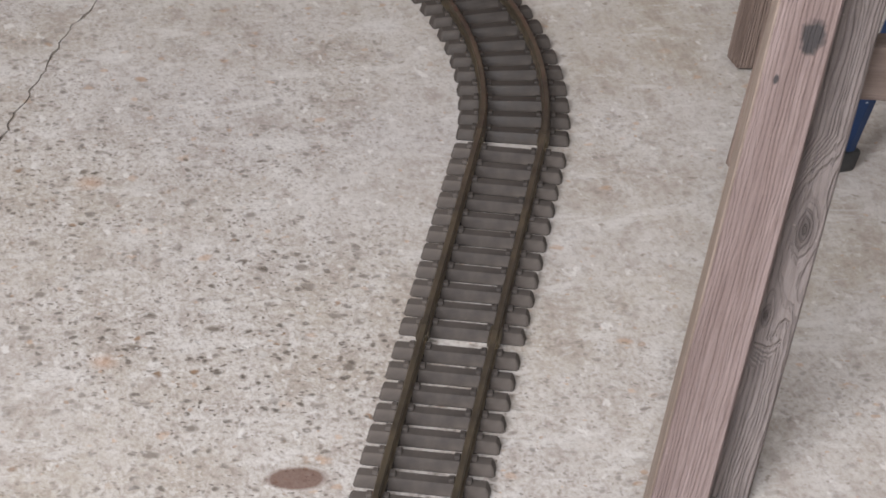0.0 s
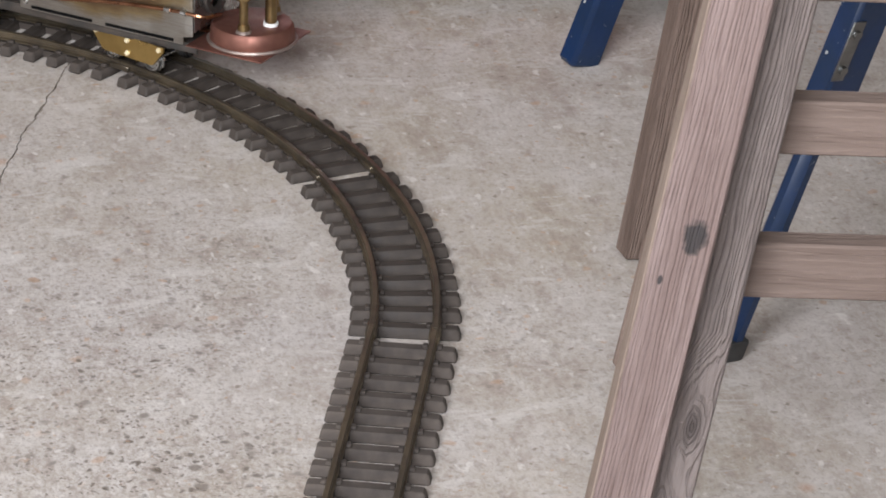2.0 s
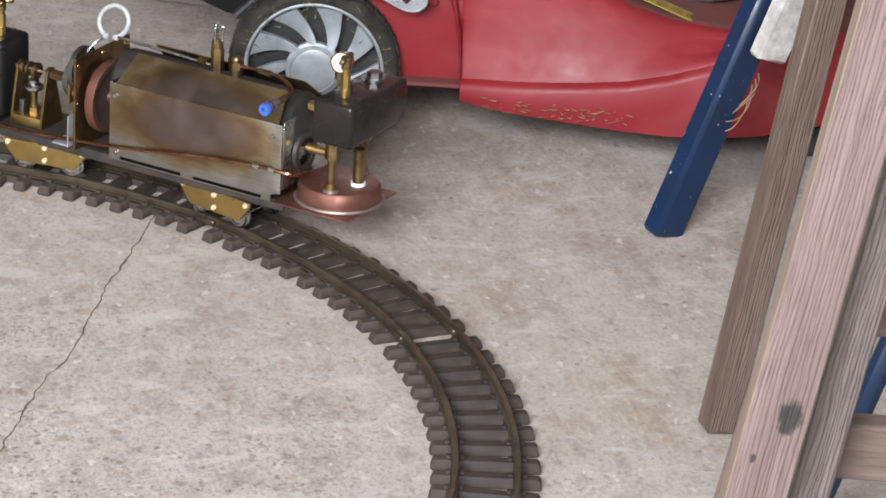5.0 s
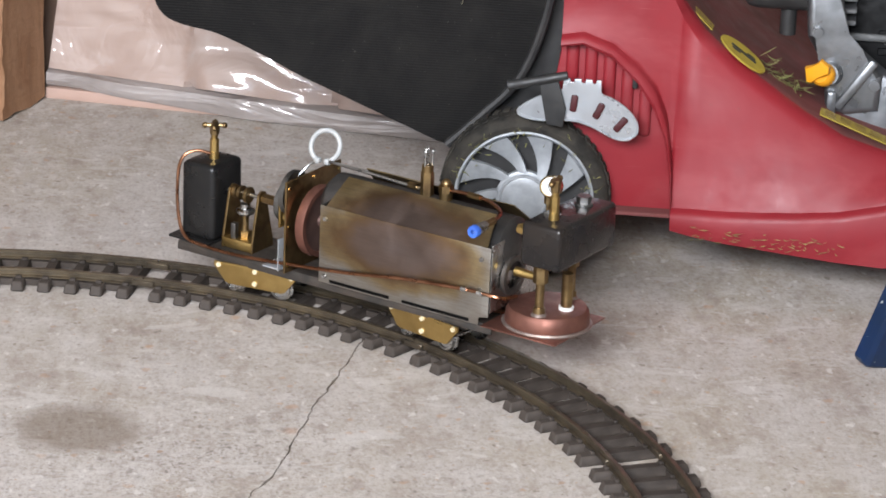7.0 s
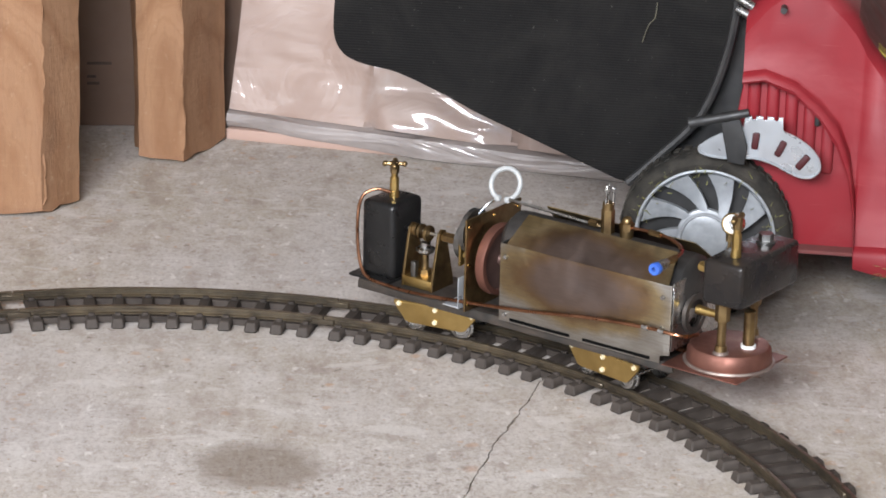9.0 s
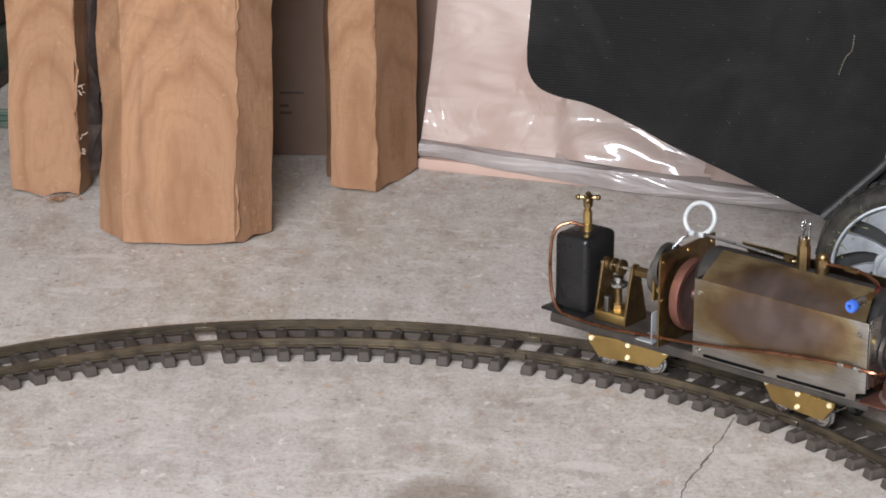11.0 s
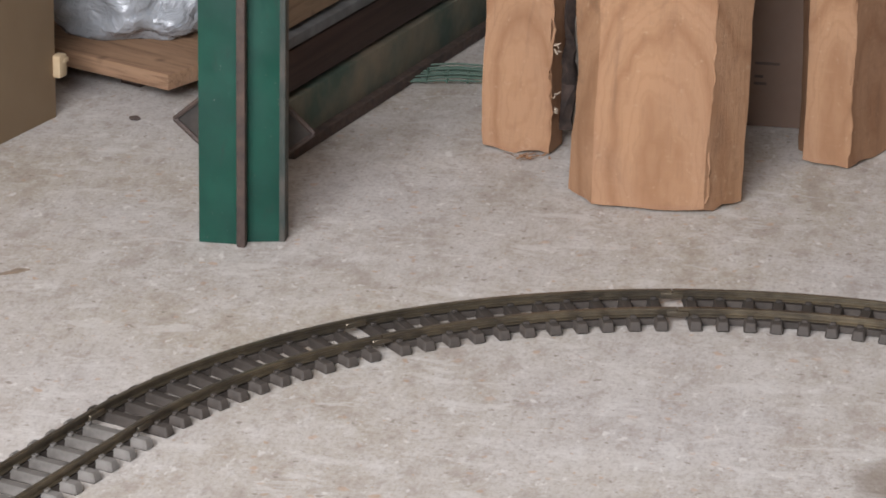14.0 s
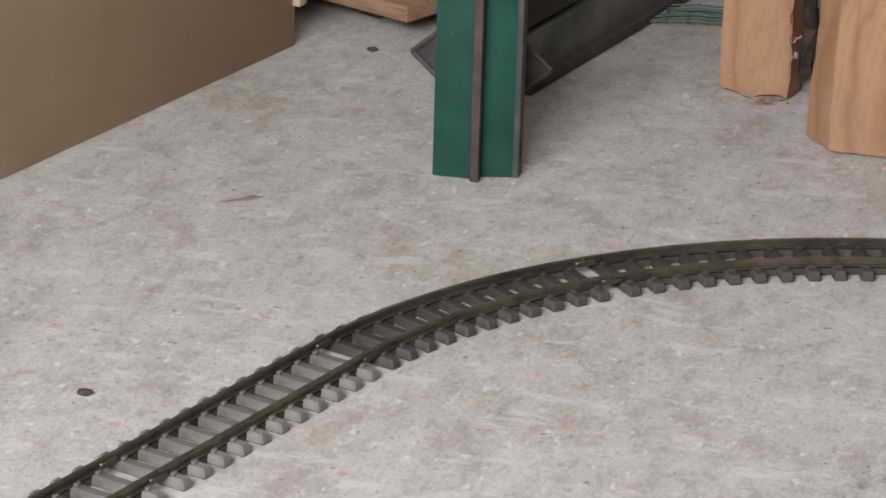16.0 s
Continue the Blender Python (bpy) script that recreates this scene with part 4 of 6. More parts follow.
lathe(bm, [(0, -0.174), (0.020, -0.173), (0.0262, -0.168), (0.0268, -0.160), (0.0268, 0.012), (0.0262, 0.022), (0.020, 0.0285), (0, 0.030)],
      Matrix.Translation((0, 0, 0.1225)) @ pose(0, 0, 0, 0, 90, 0), 40)
part("boiler", bm, BOILER, loco, "sooty black boiler barrel")
bm = new_bm()
lathe(bm, [(0.013, 0), (0.0185, 0), (0.0185, 0.004), (0.013, 0.004)], Matrix.Translation((-0.176, 0.008, 0.098)) @ pose(0, 0, 0, 0, 90, 0), 24)
part("burner_flange", bm, DECK_STEEL, loco)

# fittings on the boiler
bm = new_bm()
cyl(bm, (-0.074, 0, 0.147), (-0.074, 0, 0.171), 0.0062, seg=6)
cyl(bm, (-0.074, 0, 0.171), (-0.074, 0, 0.178), 0.0054, seg=14)
sv = part("safety_valve", bm, BRASS_DULL, loco, "brass safety valve with three springs")
bm = new_bm()
for a in (90, 210, 330):
    x, y = -0.074 + 0.0042 * math.cos(radians(a)), 0.0042 * math.sin(radians(a))
    cyl(bm, (x, y, 0.177), (x, y, 0.190), 0.0013, seg=8)
    ball(bm, (x, y, 0.191), 0.0024, 8)
cyl(bm, (-0.074, 0, 0.177), (-0.074, 0, 0.196), 0.001, seg=8)
part("spring_post", bm, STEEL, sv)
bm = new_bm()
cyl(bm, (-0.0945, 0, 0.147), (-0.0945, 0, 0.156), 0.0062, seg=12)
cyl(bm, (-0.0945, 0, 0.156), (-0.0945, 0, 0.163), 0.0068, seg=6)
ball(bm, (-0.0945, 0, 0.164), 0.005, 12)
part("filler_cap", bm, BRASS_DULL, loco, "round brown filler cap")
bm = new_bm()
cyl(bm, (-0.064, 0, 0.1545), (-0.054, -0.001, 0.1545), 0.0034, seg=6)
part("union_nut", bm, BRASS_DULL, loco)
bm = new_bm()
tube(bm, [(-0.100, 0, 0.159), (-0.118, 0.001, 0.160), (-0.140, 0.005, 0.1605), (-0.158, 0.013, 0.159), (-0.168, 0.026, 0.158), (-0.171, 0.044, 0.1575)], 0.0018)
part("feed_pipe", bm, COPPER_PIPE, loco)
bm = new_bm()
cyl(bm, (-0.120, 0.0015, 0.160), (-0.134, 0.004, 0.1605), 0.0030, seg=6)
part("pipe_union", bm, BRASS_DULL, loco)
bm = new_bm()
cyl(bm, (-0.1705, 0.040, 0.1575), (-0.1712, 0.055, 0.1575), 0.0036, seg=6)
part("pipe_union", bm, BRASS_DULL, loco)
bm = new_bm()
cyl(bm, (-0.1712, 0.055, 0.1575), (-0.1716, 0.0605, 0.1575), 0.0045, seg=6)
cyl(bm, (-0.1716, 0.0605, 0.1575), (-0.1722, 0.072, 0.1575), 0.0048, seg=16)
part("push_fitting", bm, STEEL, loco, "nickel push-in hose fitting")
bm = new_bm()
lathe(bm, [(0.0022, 0), (0.0056, 0), (0.0056, 0.0045), (0.005, 0.0055), (0.0022, 0.0055), (0.0022, 0)], Matrix.Translation((-0.1722, 0.0718, 0.1575)) @ pose(0, 0, 0, -90, 0, 0), 20)
part("release_collar", bm, BLUE_FIT, loco, "bright blue plastic collar")

# rear tank across the frame
bm = new_bm()
box(bm, (-0.2245, 0, 0.1472), (0.0405, 0.098, 0.0405), 0.0042, seg=3)
rear_tank = part("rear_tank", bm, BLUED_TANK, loco, "blued steel box tank set crosswise")
needle_valve(-0.224, 0.027, 0.167, 0.037, 0.0100, 100, rear_tank)
bm = new_bm()
cyl(bm, (-0.224, -0.024, 0.1665), (-0.224, -0.024, 0.1695), 0.0085, seg=20)
cyl(bm, (-0.224, -0.024, 0.1695), (-0.224, -0.024, 0.1755), 0.0068, seg=6)
part("filler_bolt", bm, GREY_STEEL, rear_tank, "steel hexagon filler bolt")
bm = new_bm()
tube(bm, [(-0.205, -0.018, 0.142), (-0.196, -0.020, 0.132), (-0.190, -0.021, 0.140), (-0.189, -0.021, 0.160), (-0.189, -0.021, 0.166)], 0.0017)
cyl(bm, (-0.189, -0.021, 0.161), (-0.189, -0.021, 0.170), 0.0036, seg=6)
part("siphon_pipe", bm, BRASS_DULL, loco)
GM = Matrix.Translation((-0.192, -0.021, 0.178)) @ pose(0, 0, 0, -78, 0, 12)
bm = new_bm()
lathe(bm, [(0, -0.005), (0.0092, -0.005), (0.0098, -0.004), (0.0098, 0.0048), (0.0088, 0.0055), (0.0084, 0.0035), (0, 0.0035)], GM, 32)
gauge = part("pressure_gauge", bm, BRASS_BRIGHT, loco, "small brass pressure gauge")
bm = new_bm()
lathe(bm, [(0, 0.0037), (0.0083, 0.0037), (0.0083, 0.0040), (0, 0.0040)], GM, 32)
dial = part("dial", bm, WHITE, gauge, "white dial with black marks")
bm = new_bm()
for k in range(11):
    a = radians(225 - 27 * k)
    box(bm, (0.0068 * math.cos(a), 0.0068 * math.sin(a), 0.0042), (0.0018, 0.0004, 0.0003), 0, pose(0, 0, 0, 0, 0, math.degrees(a)))
box(bm, (0.001, 0.0016, 0.0043), (0.0007, 0.0085, 0.0003), 0, pose(0, 0, 0, 0, 0, 28))
bmesh.ops.transform(bm, matrix=GM, verts=bm.verts)
part("needle", bm, BLACK, dial)
bm = new_bm()
cyl(bm, (-0.205, 0.022, 0.149), (-0.186, 0.022, 0.149), 0.0044, seg=12)
cyl(bm, (-0.194, 0.022, 0.149), (-0.188, 0.022, 0.149), 0.0052, seg=6)
part("tank_union", bm, BRASS, loco)
bm = new_bm()
cyl(bm, (-0.178, 0.010, 0.103), (-0.198, 0.010, 0.103), 0.0045, 0.0035, 12)
part("jet_holder", bm, BRASS, loco)
# copper burner pan with its square plate
bm = new_bm()
box(bm, (-0.203, 0, 0.0575), (0.078, 0.088, 0.0012), 0.0003, seg=1)
part("copper_plate", bm, COPPER, loco, "square copper plate under the pan")
bm = new_bm()
lathe(bm, [(0, 0.058), (0.0375, 0.058), (0.0385, 0.060), (0.0372, 0.0715), (0.035, 0.0745), (0.030, 0.0755), (0, 0.0755)], Matrix.Translation((-0.207, 0, 0)), 48)
pan = part("copper_pan", bm, COPPER, loco, "round reddish copper pan")
bm = new_bm()
sm = [(-0.207 + 0.0392 * math.cos(a), 0.0392 * math.sin(a), 0.0592) for a in [2 * math.pi * i / 40 for i in range(40)]]
tube(bm, sm, 0.0018, 6, 0, True)
for w in (-0.027, 0.027):
    lathe(bm, [(0.004, 0.0752), (0.0075, 0.0752), (0.006, 0.0775), (0.004, 0.079)], Matrix.Translation((-0.214, w, 0)), 16)
part("solder_bead", bm, SOLDER, pan, "grey solder bead round the rim")
for w in (-0.027, 0.027):
    bm = new_bm()
    cyl(bm, (-0.214, w, 0.074), (-0.214, w, 0.083), 0.0062, 0.0052, 14)
    cyl(bm, (-0.214, w, 0.083), (-0.214, w, 0.106), 0.0040, seg=14)
    cyl(bm, (-0.214, w, 0.106), (-0.214, w, 0.127), 0.0068, seg=6)
    part("column", bm, BRASS_DULL, loco, "brass column with hexagon nut")
bm = new_bm()
cyl(bm, (-0.226, 0, 0.078), (-0.226, 0, 0.110), 0.0053, seg=16)
part("filler_tube", bm, BRASS_DULL, loco)
bm = new_bm()
cyl(bm, (-0.226, 0, 0.0752), (-0.226, 0, 0.0785), 0.0068, seg=16)
part("washer", bm, WHITE, loco, "white sealing washer")
bm = new_bm()
cyl(bm, (-0.160, 0.012, 0.062), (-0.180, 0.012, 0.064), 0.0026, seg=8)
tube(bm, [(-0.166, 0.012, 0.063), (-0.172, 0.012, 0.0635), (-0.182, 0.010, 0.066)], 0.002, 8, 3)
part("drain_pipe", bm, COPPER_PIPE, loco)

# ---- lawn mower, x along it, y away from its near side ----
MOWER = Matrix.Translation((0.449, 2.867, 0)) @ pose(0, 0, 0, 0, 0, -12)
mower = thing("lawn_mower", "red petrol lawn mower with grass stuck to its shell", "lawn mower", MOWER)


def mower_shell():
    st = [  # x, lower edge, shoulder, crease height, how far the skirt stands out
        (0.025, 0.238, 0.246, 0.300, 0.0), (0.046, 0.242, 0.250, 0.326, 0.0), (0.075, 0.230, 0.240, 0.349, 0.0), (0.100, 0.207, 0.220, 0.335, 0.0),
        (0.118, 0.180, 0.200, 0.318, 0.0), (0.130, 0.150, 0.170, 0.304, 0.0), (0.137, 0.110, 0.130, 0.292, 0.001), (0.1395, 0.064, 0.082, 0.286, 0.008),
        (0.160, 0.0615, 0.0845, 0.259, 0.014), (0.191, 0.0585, 0.086, 0.231, 0.019), (0.225, 0.056, 0.0885, 0.208, 0.022), (0.260, 0.053, 0.0915, 0.184, 0.024),
        (0.300, 0.0495, 0.096, 0.161, 0.025), (0.341, 0.047, 0.105, 0.149, 0.024), (0.385, 0.0465, 0.118, 0.143, 0.021), (0.430, 0.050, 0.130, 0.145, 0.016),
        (0.480, 0.058, 0.134, 0.146, 0.006), (0.530, 0.066, 0.128, 0.140, -0.02), (0.570, 0.070, 0.113, 0.126, -0.065), (0.590, 0.074, 0.098, 0.108, -0.12)]
    bm = new_bm()
    rows = []
    for x, lo, sh, cr, out in st:
        y0, yc = -out, max(0.0, -out) + 0.022
        half = [(y0, lo), (y0 - 0.002, lo + 0.3 * (sh - lo)), (y0 - 0.001, sh - 0.006), (y0 + 0.0005, sh - 0.0022), (y0 + 0.003, sh), (y0 + 0.0085, sh + 0.0022), (y0 + 0.0105, sh + 0.006),
                (y0 + 0.012 + 0.35 * (yc - y0 - 0.018), sh + 0.006 + 0.42 * (cr - sh - 0.02)), (yc - 0.010, cr - 0.016), (yc - 0.004, cr - 0.006), (yc + 0.006, cr - 0.0008),
                (yc + 0.020, cr + 0.0008), (yc + 0.07, cr + 0.001), (0.21, cr + 0.001)]
        full = half + [(0.42 - y, z) for y, z in half[-2::-1]]
        rows.append([bm.verts.new((x, y, z)) for y, z in full])
    for a, b in zip(rows, rows[1:]):
        for i in range(len(a) - 1):
            bm.faces.new((a[i], a[i + 1], b[i + 1], b[i]))
    bm.faces.new(rows[0])
    bm.faces.new(rows[-1][::-1])
    return bm


shell = part("deck_shell", mower_shell(), RED, mower, "glossy red moulded shell")
shell.data.materials.append(RED_DUSTY)
for pl in shell.data.polygons:
    pl.use_smooth = True
    if pl.center.x > 0.125 and 0.035 < pl.center.y < 0.385 and pl.normal.z > 0.3:
        pl.material_index = 1
bm = new_bm()
prism(bm, [(0.014, 0.160), (0.028, 0.252), (0.060, 0.247), (0.112, 0.206), (0.134, 0.150), (0.139, 0.0725), (0.030, 0.076)], 0.022, 0.05, 0.002)
side = part("ribbed_side", bm, RED, mower, "ribbed red panel above the wheel")
for k in range(5):
    bm = new_bm()
    x = 0.036 + 0.0180 * k
    zt = 0.249 - 0.0058 * k ** 1.6
    zb = 0.172 - 0.006 * k
    box(bm, (x, 0.0225, (zb + zt) / 2), (0.0125, 0.010, zt - zb), 0.0042, None, 3)
    part("rib", bm, RED, side)
bm = new_bm()
box(bm, (0.088, 0.03, 0.0735), (0.104, 0.05, 0.004), 0.001)
part("lower_lip", bm, RED_DUSTY, mower)


WHEEL = Matrix.Translation((-0.003, 0.0, 0.0835)) @ pose(0, 0, 0, 90, 0, 0)
HUB = WHEEL @ Matrix.Diagonal((1.12, 1.12, 1.0, 1.0))
bm = new_bm()
lathe(bm, [(0.0665, -0.004), (0.068, 0.001), (0.073, 0.0022), (0.0785, -0.001), (0.0820, -0.008), (0.0828, -0.016), (0.0820, -0.026), (0.0785, -0.034),
           (0.070, -0.036), (0.0665, -0.034), (0.0665, -0.004)], WHEEL, 72)
wheel = part("rear_wheel", bm, TYRE, mower, "dirty black tyre on a silver spoked rim")
bm = new_bm()
for k in range(48):
    a = 2 * math.pi * k / 48
    for z, s in ((-0.011, 0.25), (-0.026, -0.25)):
        box(bm, (0.0830 * math.cos(a), 0.0830 * math.sin(a), z), (0.0014, 0.0062, 0.010), 0, pose(0, 0, 0, 0, 0, math.degrees(a)) @ pose(0, 0, 0, s * 60, 0, 0))
bmesh.ops.transform(bm, matrix=WHEEL, verts=bm.verts)
part("tread", bm, TYRE, wheel)
bm = new_bm()
lathe(bm, [(0.0570, -0.006), (0.0575, 0.0), (0.0590, 0.0016), (0.0605, 0.0012), (0.0608, -0.004), (0.0570, -0.006)], HUB, 64)
rim = part("rim", bm, RIM, wheel, "silver plastic rim")
bm = new_bm()
lathe(bm, [(0.0245, -0.006), (0.0245, -0.0005), (0.0225, 0.0008), (0.0215, 0.0008), (0.0212, 0.0025), (0.0200, 0.0036), (0.0190, 0.0024), (0.0182, 0.0028), (0.012, 0.0040), (0, 0.0044)], HUB, 40)
part("hub_cap", bm, RIM, wheel, "round silver hub cap")
for k in range(9):
    bm = new_bm()
    a0 = 2 * math.pi * k / 9 + 0.25
    top, low = [], []
    for i in range(7):
        t = i / 6
        r = 0.0235 + (0.0565 - 0.0235) * t
        mid = a0 + 0.42 * t * (1.3 - 0.3 * t)
        wid = 0.150 + 0.055 * t
        for lst, z in ((top, 0.002 - 0.003 * math.sin(math.pi * t)), (low, -0.006)):
            lst.append([bm.verts.new((r * math.cos(mid + s * wid), r * math.sin(mid + s * wid), z - (0.0018 if s > 0 else 0))) for s in (-1, 0.0, 1)])
    for lst in (top, low):
        for i in range(6):
            for j in range(2):
                bm.faces.new((lst[i][j], lst[i][j + 1], lst[i + 1][j + 1], lst[i + 1][j]))
    for i in range(6):
        for j in (0, 2):
            bm.faces.new((top[i][j], top[i + 1][j], low[i + 1][j], low[i][j]))
    bmesh.ops.transform(bm, matrix=HUB, verts=bm.verts)
    part("spoke", bm, RIM, wheel)
bm = new_bm()
lathe(bm, [(0, -0.016), (0.060, -0.016), (0.060, -0.018), (0, -0.018)], HUB, 40)
part("wheel_disc", bm, BLACK, wheel)
bm = new_bm()
prism(bm, [(-0.078, 0.120), (0.028, 0.130), (0.034, 0.420), (-0.010, 0.420), (-0.020, 0.200)], 0.074, 0.086, 0.002)
part("rear_flap", bm, BLACK, mower, "black plastic discharge flap behind the wheel")
for dz in (0.0, 0.011):
    bm = new_bm()
    cyl(bm, (0.014, 0.030, 0.3145 - dz), (0.030, 0.030, 0.306 - dz), 0.0040, seg=12)
    part("chrome_pin", bm, STEEL, mower, "bright chrome handle pin")
# the other wheels, hidden behind the shell
for x, y in ((0.0, 0.42), (0.49, 0.40), (0.49, 0.06)):
    bm = new_bm()
    lathe(bm, [(0, -0.004), (0.052, -0.004), (0.058, 0.0), (0.064, -0.004), (0.066, -0.018), (0.064, -0.030), (0, -0.030)],
          Matrix.Translation((x, y, 0.066)) @ pose(0, 0, 0, 90, 0, 0), 40)
    part("wheel", bm, TYRE, mower)

# height lever and its notched plate
bm = new_bm()
notch = [(0.030, 0.200), (0.030, 0.211), (0.0365, 0.211), (0.0365, 0.2065), (0.0405, 0.2065), (0.0405, 0.211), (0.047, 0.211), (0.047, 0.2065), (0.051, 0.2065),
         (0.051, 0.211), (0.0575, 0.211), (0.0575, 0.2065), (0.0615, 0.2065), (0.0615, 0.211), (0.066, 0.211), (0.066, 0.198)]
curve = smooth_path([(0.066, 0.198, 0), (0.080, 0.192, 0), (0.093, 0.183, 0), (0.1015, 0.172, 0), (0.1025, 0.162, 0), (0.096, 0.155, 0), (0.086, 0.154, 0), (0.074, 0.158, 0),
                     (0.060, 0.165, 0), (0.040, 0.170, 0), (0.010, 0.168, 0), (-0.010, 0.172, 0), (-0.010, 0.180, 0), (0.004, 0.190, 0), (0.024, 0.1985, 0), (0.030, 0.200, 0)], 4)
prism(bm, notch + [(p.x, p.y) for p in curve[1:-1]], -0.012, -0.0095, 0.0005)
plate = part("height_plate", bm, ZINC, mower, "notched zinc height plate")
bm = new_bm()
sweep(bm, [(p.x, -0.0125, p.y) for p in curve[2:-12]], circle(0.0013, 6), (0, 1, 0))
part("rolled_edge", bm, ZINC, plate)
# raised blocks stand for the slots, coloured like the shell in shade
for x, z, r in ((0.041, 0.187, -6), (0.065, 0.181, -24), (0.0865, 0.169, -38)):
    bm = new_bm()
    box(bm, (x, -0.0125, z), (0.0066, 0.0014, 0.0165), 0.0018, pose(0, 0, 0, 0, -r, 0), 2)
    part("slot", bm, RED_IN_SHADE, plate, "slot block coloured as red shell in shade")
bm = new_bm()
cyl(bm, (-0.022, -0.020, 0.2025), (0.034, -0.020, 0.2165), 0.0052, 0.0042, 10)
prism(bm, [(0.006, 0.213), (0.023, 0.217), (0.034, 0.182), (0.032, 0.164), (0.016, 0.166)], -0.019, -0.0135, 0.001)
part("height_lever", bm, BLACK, mower, "black height lever")
bm = new_bm()
cyl(bm, (0.097, 0.016, 0.215), (0.097, 0.024, 0.215), 0.004, seg=10)
box(bm, (0.097, 0.0165, 0.205), (0.005, 0.004, 0.016), 0.001)
part("hook", bm, BLACK, mower)
bm = new_bm()
cyl(bm, (0.060, 0.012, 0.312), (0.060, -0.001, 0.312), 0.0032, seg=12)
part("bolt", bm, BLACK, mower)

# stickers on the shoulder
bm = new_bm()
m = Matrix.Translation((0.1950, 0.038, 0.2284)) @ pose(0, 0, 0, 12, 36, -5)
for s, z, mat in ((1.0, 0.0, 0),):
    vs = [bm.verts.new(m @ Vector((0.027 * math.cos(a), 0.0135 * math.sin(a), 0.006))) for a in [2 * math.pi * i / 28 for i in range(28)]]
    lo = [bm.verts.new(m @ Vector((0.027 * math.cos(a), 0.0135 * math.sin(a), 0.004))) for a in [2 * math.pi * i / 28 for i in range(28)]]
    bm.faces.new(vs)
    for i in range(28):
        bm.faces.new((vs[i], lo[i], lo[(i + 1) % 28], vs[(i + 1) % 28]))
oval = part("oval_sticker", bm, YELLOW, mower, "yellow oval warning sticker")
bm = new_bm()
box(bm, (0.0, 0, 0.0066), (0.030, 0.0028, 0.0006), 0, None)
box(bm, (0.008, 0.004, 0.0066), (0.010, 0.0022, 0.0006), 0, None)
box(bm, (-0.008, -0.004, 0.0066), (0.010, 0.0022, 0.0006), 0, None)
bmesh.ops.transform(bm, matrix=m, verts=bm.verts)
part("pictogram_bar", bm, BLACK, oval)
for c, sz, r in (((0.158, 0.040, 0.2645), (0.026, 0.016, 0.0012), 43), ((0.325, 0.046, 0.1590), (0.104, 0.021, 0.0012), 20)):
    bm = new_bm()
    box(bm, (0, 0, 0), sz, 0.0003, None, 1)
    st = part("label_strip", bm, YELLOW, mower, "yellow printed label strip", Matrix.Translation(c) @ pose(0, 0, 0, 2, r, -4))
    bm = new_bm()
    for k in range(6):
        for j in (-1, 0, 1):
            box(bm, (-sz[0] * 0.4 + sz[0] * 0.15 * k, j * sz[1] * 0.22, 0.0009), (sz[0] * 0.11, sz[1] * 0.07, 0.0004))
    part("print_bar", bm, BRASS_DULL, st)

# engine
bm = new_bm()
prism(bm, [(0.282, 0.150), (0.281, 0.168), (0.335, 0.206), (0.352, 0.196), (0.382, 0.172), (0.405, 0.156), (0.402, 0.150), (0.378, 0.145), (0.327, 0.145)], 0.092, 0.20, 0.004)
engine = part("engine_casting", bm, ALU, mower, "cast aluminium engine base")
bm = new_bm()
prism(bm, [(0.256, 0.300), (0.259, 0.240), (0.281, 0.206), (0.281, 0.168), (0.300, 0.163), (0.333, 0.168), (0.335, 0.206), (0.308, 0.226), (0.292, 0.243), (0.290, 0.300)], 0.084, 0.19, 0.007)
box(bm, (0.309, 0.082, 0.196), (0.009, 0.010, 0.060), 0.003, pose(0, 0, 0, 0, 34, 0))
box(bm, (0.287, 0.082, 0.176), (0.010, 0.010, 0.024), 0.003)
cyl(bm, (0.327, 0.080, 0.196), (0.327, 0.090, 0.196), 0.0055, seg=10)
cyl(bm, (0.268, 0.080, 0.246), (0.268, 0.090, 0.246), 0.0055, seg=10)
part("crankcase", bm, ALU, mower, "ribbed cast aluminium crankcase")
bm = new_bm()
cyl(bm, (0.281, 0.072, 0.207), (0.285, 0.090, 0.204), 0.0105, 0.013, 18)
part("filler_neck", bm, ALU, mower)
bm = new_bm()
CAP = Matrix.Translation((0.276, 0.069, 0.208)) @ pose(0, 0, 0, 68, 0, -28)
lathe(bm, [(0, 0.006), (0.009, 0.006), (0.0115, 0.003), (0.0118, 0), (0.0118, -0.004), (0, -0.004)], CAP, 20)
wing = new_bm()
prism(wing, [(-0.0135, -0.004), (-0.010, -0.008), (0.0, -0.0045), (0.010, -0.008), (0.0145, -0.002), (0.011, 0.008), (0.002, 0.005), (-0.007, 0.009)], -0.012, -0.005, 0.0012)
bmesh.ops.transform(wing, matrix=Matrix.Translation((0.272, 0.069, 0.214)) @ pose(0, 0, 0, 8, -35, -22), verts=wing.verts)
cap = part("oil_cap", bm, ORANGE, mower, "orange oil filler cap")
part("wing_grip", wing, ORANGE, cap)
bm = new_bm()
GR = Matrix.Translation((0.400, 0.125, 0.215)) @ pose(0, 0, 0, -14, 0, -2)
prism(bm, [(-0.110, 0.090), (-0.100, 0.012), (-0.060, -0.034), (0.002, -0.067), (0.030, -0.066), (0.110, -0.050), (0.110, 0.090)], -0.010, 0.010, 0.003)
